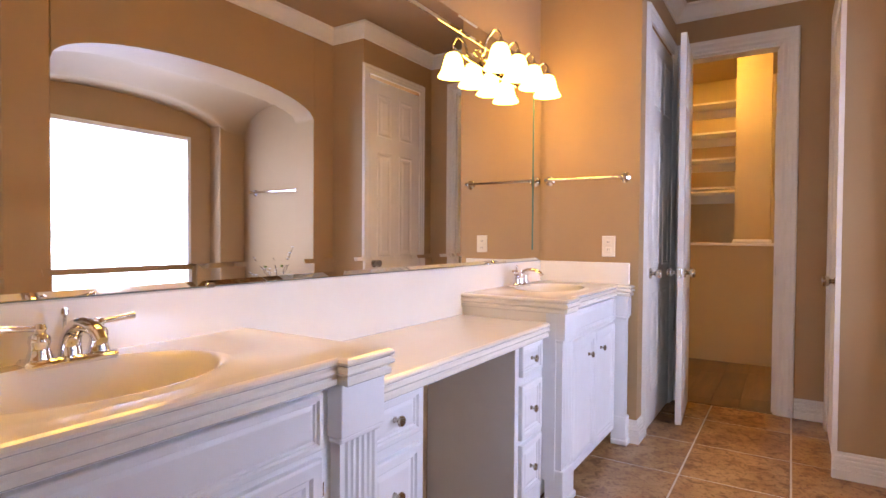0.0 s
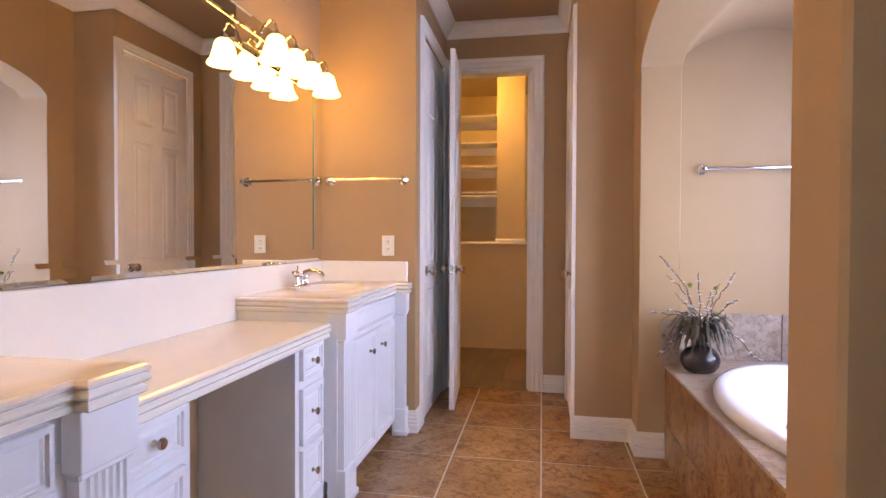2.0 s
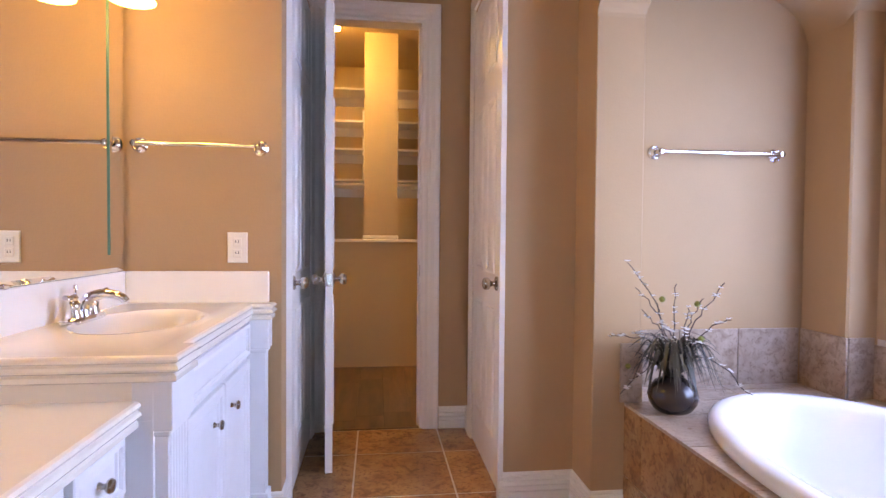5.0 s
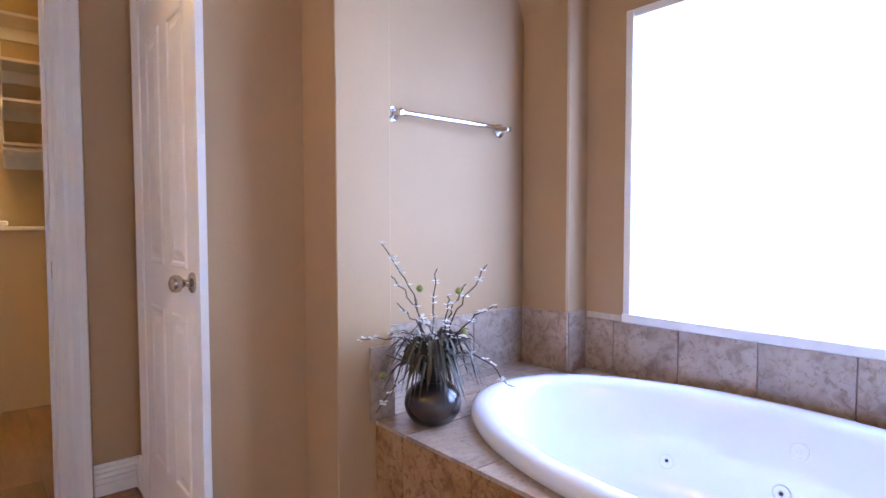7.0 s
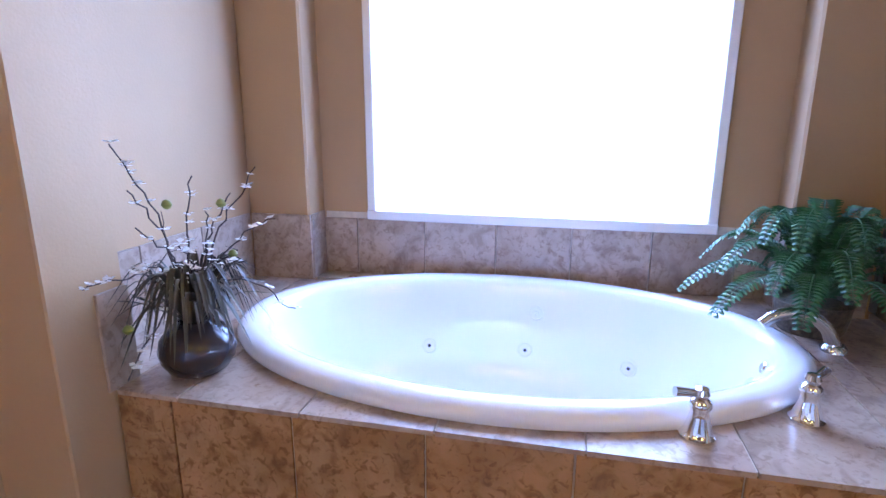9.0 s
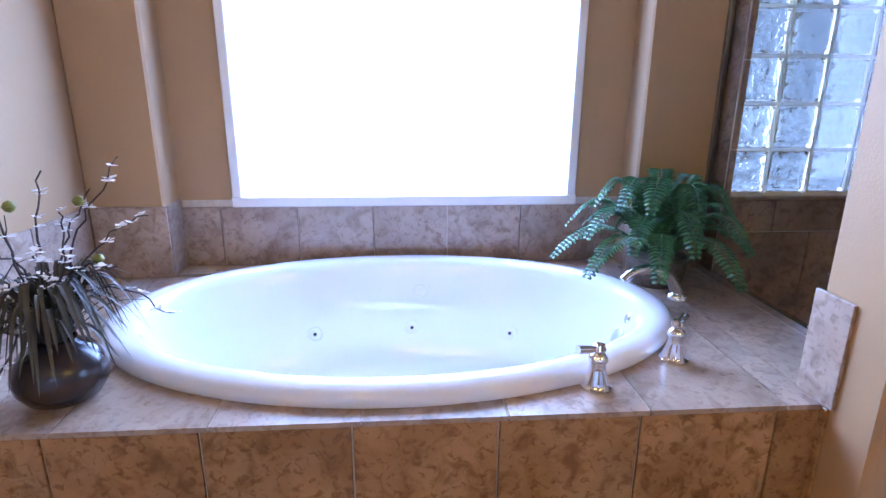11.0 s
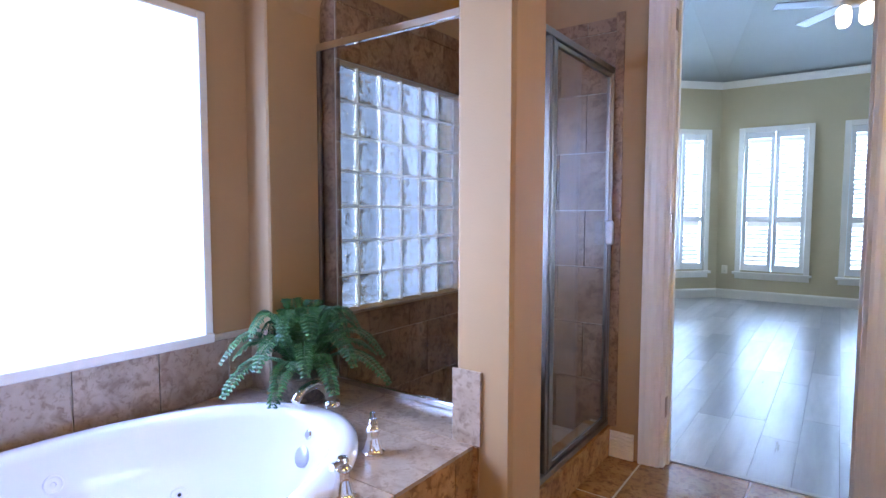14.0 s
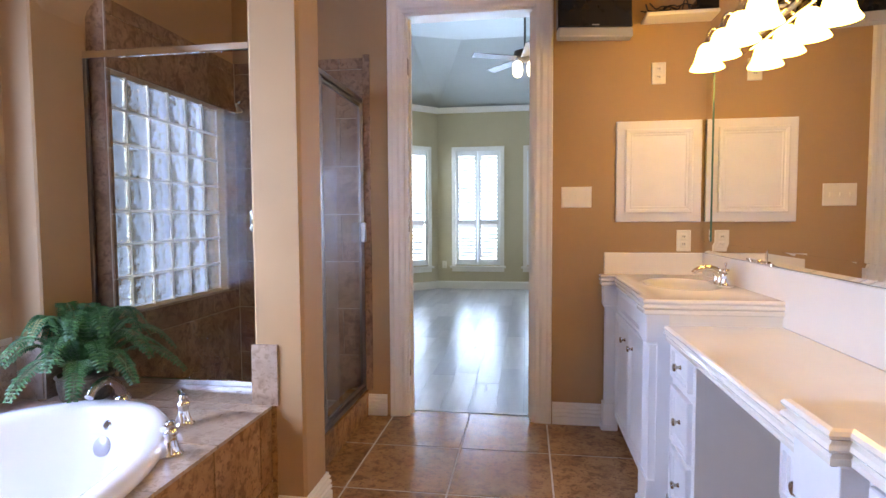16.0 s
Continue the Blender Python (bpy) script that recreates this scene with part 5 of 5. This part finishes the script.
for x0, x1, side in ((-0.59, 0.30, 0), (0.62, 1.59, 1)):
    un = thing("closet_shelving", ((x0 + x1) / 2, 6.7, 1.1), "white wall shelving in the closet", "shelf", "closet shelving")
    for z in (1.66, 1.71, 2.02, 2.30, 2.62):
        part("shelf", boxes((x0, 6.55 - (0.12 if z == 1.66 else 0), z, x1, 6.899, z + 0.022), bevel=0.002), M_TRIM, un)
        if z != 1.71:
            part("cleat", boxes((x0, 6.88, z - 0.09, x1, 6.899, z)), M_TRIM, un)
    part("upright", boxes((x0 if side else x1 - 0.02, 6.56, 1.73, x0 + 0.02 if side else x1, 6.88, 2.42)), M_TRIM, un)
cl = thing("ceiling_light", (0.0, 5.5, 2.9), "lit square closet ceiling light", "lamp")
part("base", boxes((-0.13, 5.35, 2.92, 0.13, 5.65, 2.949), bevel=0.004), M_TRIM, cl)
part("diffuser", boxes((-0.12, 5.36, 2.86, 0.12, 5.64, 2.919), bevel=0.015), M_CLOSET_LIGHT, cl, "lit frosted diffuser")

# ---- bedroom ----
BX0, BX1, BY = -2.6, 2.0, -6.2
setting("wall_bedroom_north", boxes((XM - 2.1, -0.125, 0, XM - 0.12, -0.001, 3.2), (XM - 0.12, -0.124, CEIL + 0.1, SX + 0.2, -0.001, 3.2)), M_BED_WALL)
WIN = [(0.892, 1.656), (-0.333, 0.431), (-1.558, -0.794)]
segs, x = [], BX0
for w0, w1 in WIN[::-1]:
    segs += [(x, BY - 0.12, 0, w0, BY, 3.2), (w0, BY - 0.12, 0, w1, BY, 0.42), (w0, BY - 0.12, 2.38, w1, BY, 3.2)]
    x = w1
segs.append((x, BY - 0.12, 0, 1.97, BY, 3.2))
setting("wall_bedroom_south", boxes(*segs), M_BED_WALL, "olive-grey bedroom wall with shuttered windows")
setting("wall_bedroom_west", boxes((BX0 - 0.1, BY, 0, BX0, -0.12, 3.2)), M_BED_WALL)
setting("wall_bedroom_east", boxes((2.42, -4.6, 0, 2.515, -0.126, 3.2), (2.515, -4.6, 0, 2.85, -4.5, 3.2), (2.75, -5.48, 0, 2.85, -4.6, 3.2)), M_BED_WALL)
# bay side, turned 45 degrees
BM = pose(1.97, BY, 0, 0, 0, 45)
for s in ((0, -0.12, 0, 0.22, 0, 3.2), (0.22, -0.12, 0, 0.984, 0, 0.42), (0.22, -0.12, 2.38, 0.984, 0, 3.2), (0.984, -0.12, 0, 1.08, 0, 3.2)):
    setting("wall_bedroom_bay", move(boxes(s), BM), M_BED_WALL)
bm = bmesh.new()
z0, z1 = 3.12, 3.85
lo = [bm.verts.new(p) for p in ((BX0, BY, z0), (1.97, BY, z0), (2.80, -5.37, z0), (2.80, -0.12, z0), (BX0, -0.12, z0))]
hi = [bm.verts.new(p) for p in ((BX0 + 1.2, BY + 1.3, z1), (1.4, BY + 1.3, z1), (2.1, -4.6, z1), (2.1, -1.3, z1), (BX0 + 1.2, -1.3, z1))]
for i in range(5):
    bm.faces.new((lo[i], lo[(i + 1) % 5], hi[(i + 1) % 5], hi[i]))
bm.faces.new(hi)
setting("ceiling_bedroom", bm, M_BED_CEIL, "grey sloping tray ceiling in the bedroom")
setting("crown_trim_bedroom", strip([(BX0, BY), (1.97, BY), (2.75, -5.42)][::-1], [(0, 3.03), (0.012, 3.03), (0.03, 3.06), (0.07, 3.1), (0.075, 3.119), (0, 3.119)]), M_TRIM, "white crown moulding")
setting("baseboard_bedroom", strip([(BX0, BY), (1.97, BY), (2.75, -5.42)][::-1], [(0, 0), (0.018, 0), (0.018, 0.11), (0.01, 0.13), (0, 0.132)]), M_TRIM, "white baseboard")


def shutter_window(name, m, w=0.764):
    """A window with casing, sill and louvred plantation shutters; m: plane at the opening's lower corner, y to the outside negative."""
    wn_ = tagged(thing(name, (0, 0, 0), "bright window with white louvred plantation shutters"), kind="structure")
    h = 1.96
    def P(nm, bm_, mat=M_SHUTTER, par=None):
        return part(nm, move(bm_, m), mat, par or wn_)
    P("window_frame", boxes((-0.07, 0.0, -0.02, 0, 0.02, h + 0.07), (w, 0.0, -0.02, w + 0.07, 0.02, h + 0.07), (0, 0.0, h, w, 0.02, h + 0.07), bevel=0.003), M_TRIM)
    P("window_sill", boxes((-0.10, 0.0, -0.055, w + 0.10, 0.05, -0.02), (-0.07, 0.0, -0.12, w + 0.07, 0.018, -0.056), bevel=0.003), M_TRIM)
    for k in range(2):
        x0, x1 = 0.004 + k * w / 2, w / 2 - 0.004 + k * w / 2
        sh_ = P("shutter", boxes((x0, -0.03, 0, x0 + 0.05, 0.0, h), (x1 - 0.05, -0.03, 0, x1, 0.0, h), (x0 + 0.05, -0.029, 0, x1 - 0.05, -0.001, 0.09), (x0 + 0.05, -0.029, h - 0.09, x1 - 0.05, -0.001, h), (x0 + 0.05, -0.029, 0.70, x1 - 0.05, -0.001, 0.77)))
        bm_ = move(boxes((-(x1 - x0) / 2 + 0.051, -0.030, -0.004, (x1 - x0) / 2 - 0.051, 0.030, 0.004)), pose(0, 0, 0, 42))
        first = None
        z = 0.125
        while z < h - 0.10:
            if not 0.665 < z < 0.805:
                if first is None:
                    first = part("louvre", bm_, M_SHUTTER, sh_)
                    ob = first
                else:
                    ob = new("louvre", first.data)
                    ob.parent, ob.matrix_parent_inverse = sh_, sh_.matrix_world.inverted()
                ob.matrix_basis = m @ Matrix.Translation(((x0 + x1) / 2, -0.045, z))
            z += 0.062
    return wn_


for i, (w0, w1) in enumerate(WIN):
    shutter_window("window_bedroom_%d" % (i + 1), Matrix.Translation((w0, BY, 0.42)))
shutter_window("window_bedroom_bay", BM @ Matrix.Translation((0.22, 0, 0.42)))

fan = thing("ceiling_fan", (0.47, -3.5, 3.16), "dark bronze ceiling fan with lit glass shades", "fan")
FT = Matrix.Translation((0.47, -3.5, 3.05))
part("downrod", lathe([(0, 0.2), (0.013, 0.2), (0.013, 0.80), (0.05, 0.80), (0.05, 0.84), (0, 0.84)], 14, m=FT), M_FAN, fan)
part("motor", lathe([(0, 0.05), (0.06, 0.05), (0.11, 0.08), (0.135, 0.12), (0.13, 0.17), (0.06, 0.2), (0.0, 0.21)], 28, m=FT), M_FAN, fan, smooth=True)
for i in range(5):
    a = 24 + 72 * i
    part("blade", move(boxes((0.12, -0.06, 0.0, 0.66, 0.06, 0.008), bevel=0.003), FT @ pose(0, 0, 0.085, 0, 0, a) @ pose(0, 0, 0, 10)), M_FAN, fan)
for i in range(4):
    a = radians(45 + 90 * i)
    part("light_shade", lathe([(0.02, 0.06), (0.05, 0.04), (0.06, 0.0), (0.055, -0.05), (0.035, -0.08), (0, -0.085)], 18, m=FT @ Matrix.Translation((0.12 * math.cos(a), 0.12 * math.sin(a), -0.02))), M_FAN_LIGHT, fan, "lit glass shade", True)

# ---- outside ----
tagged(mesh_object("backdrop_sky", boxes((7.0, -14, -3, 7.05, 14, 9)), M_DAYLIGHT), "bright overcast daylight outside", kind="structure")
tagged(mesh_object("backdrop_sky_south", boxes((-14, -12.0, -3, 7, -11.95, 9)), M_DAYLIGHT_SOUTH), "bright overcast daylight outside", kind="structure")
# Made-up glowing sheet that lights the shower's glass blocks from behind.
tagged(mesh_object("backdrop_shower_glow", boxes((2.95, -4.2, -0.3, 3.0, 0.80, 3.2)), M_SHOWER_GLOW), "added glowing mottled backdrop outside the shower window", kind="structure")
# Unseen ground, kept pale so the lower glass blocks look bright.
tagged(mesh_object("ground", boxes((-60, -60, -0.4, 60, 60, -0.3)), material("pale_bounce_ground", (0.55, 0.55, 0.53), 0.9, vary=0.2, scale=3)), "unseen ground outside, pale to brighten the glass blocks", kind="structure")

# ---- floors, piece by piece ----
fl_b = setting("floor", boxes((XM - 0.1, -0.12, -0.1, SX + 0.2, YC + 0.02, -0.002)), M_GROUT, "brown mottled floor tiles with pale grout")
GX = [0.322 + 0.4725 * k for k in range(-2, 4)]
GYS = [3.40 - 0.4935 * k for k in range(-2, 8)]
xs_ = [v for v in GX if XM < v < 1.5]
xs_ = [XM] + xs_ + [1.47]
ys_ = sorted([v for v in GYS if -0.05 < v < YC - 0.05] + [-0.10, YC])
for xa, xb in zip(xs_, xs_[1:]):
    for ya, yb in zip(ys_, ys_[1:]):
        part("tile", boxes((xa + 0.0045, ya + 0.0045, -0.012, xb - 0.0045, yb - 0.0045, 0.0), bevel=0.0015), M_TILE, fl_b)


def planks(name, x0, x1, y0, y1, w, length, mat, label, seed, parent_parts):
    rnd_ = random.Random(seed)
    base = setting(name, boxes((x0, y0, -0.1, x1, y1, -0.006)), M_DARK, label)
    x = x0
    while x < x1 - 0.01:
        xb = min(x + w, x1)
        y = y0 - rnd_.uniform(0, length)
        while y < y1:
            a, b = max(y, y0), min(y + length, y1)
            if b - a > 0.02:
                part("plank", boxes((x + 0.0008, a + 0.0008, -0.008, xb - 0.0008, b - 0.0008, 0.0)), mat, base)
            y += length
        x = xb
    return base


planks("floor_closet", -0.6, 1.6, YC + 0.022, 5.85, 0.18, 0.9, M_CLOSET_FLOOR, "brown wood plank closet floor", 2, True)
planks("floor_bedroom", BX0, 2.80, BY, -0.122, 0.18, 1.22, M_BED_FLOOR, "grey-brown wood plank bedroom floor", 3, True)
setting("trim_closet_threshold", boxes((0.13, YC + 0.004, -0.003, 0.705, YC + 0.03, 0.004), bevel=0.002), M_CLOSET_FLOOR)
setting("trim_bedroom_threshold", boxes((DX0, -0.135, -0.003, DX1, -0.10, 0.004), bevel=0.002), M_BED_FLOOR)
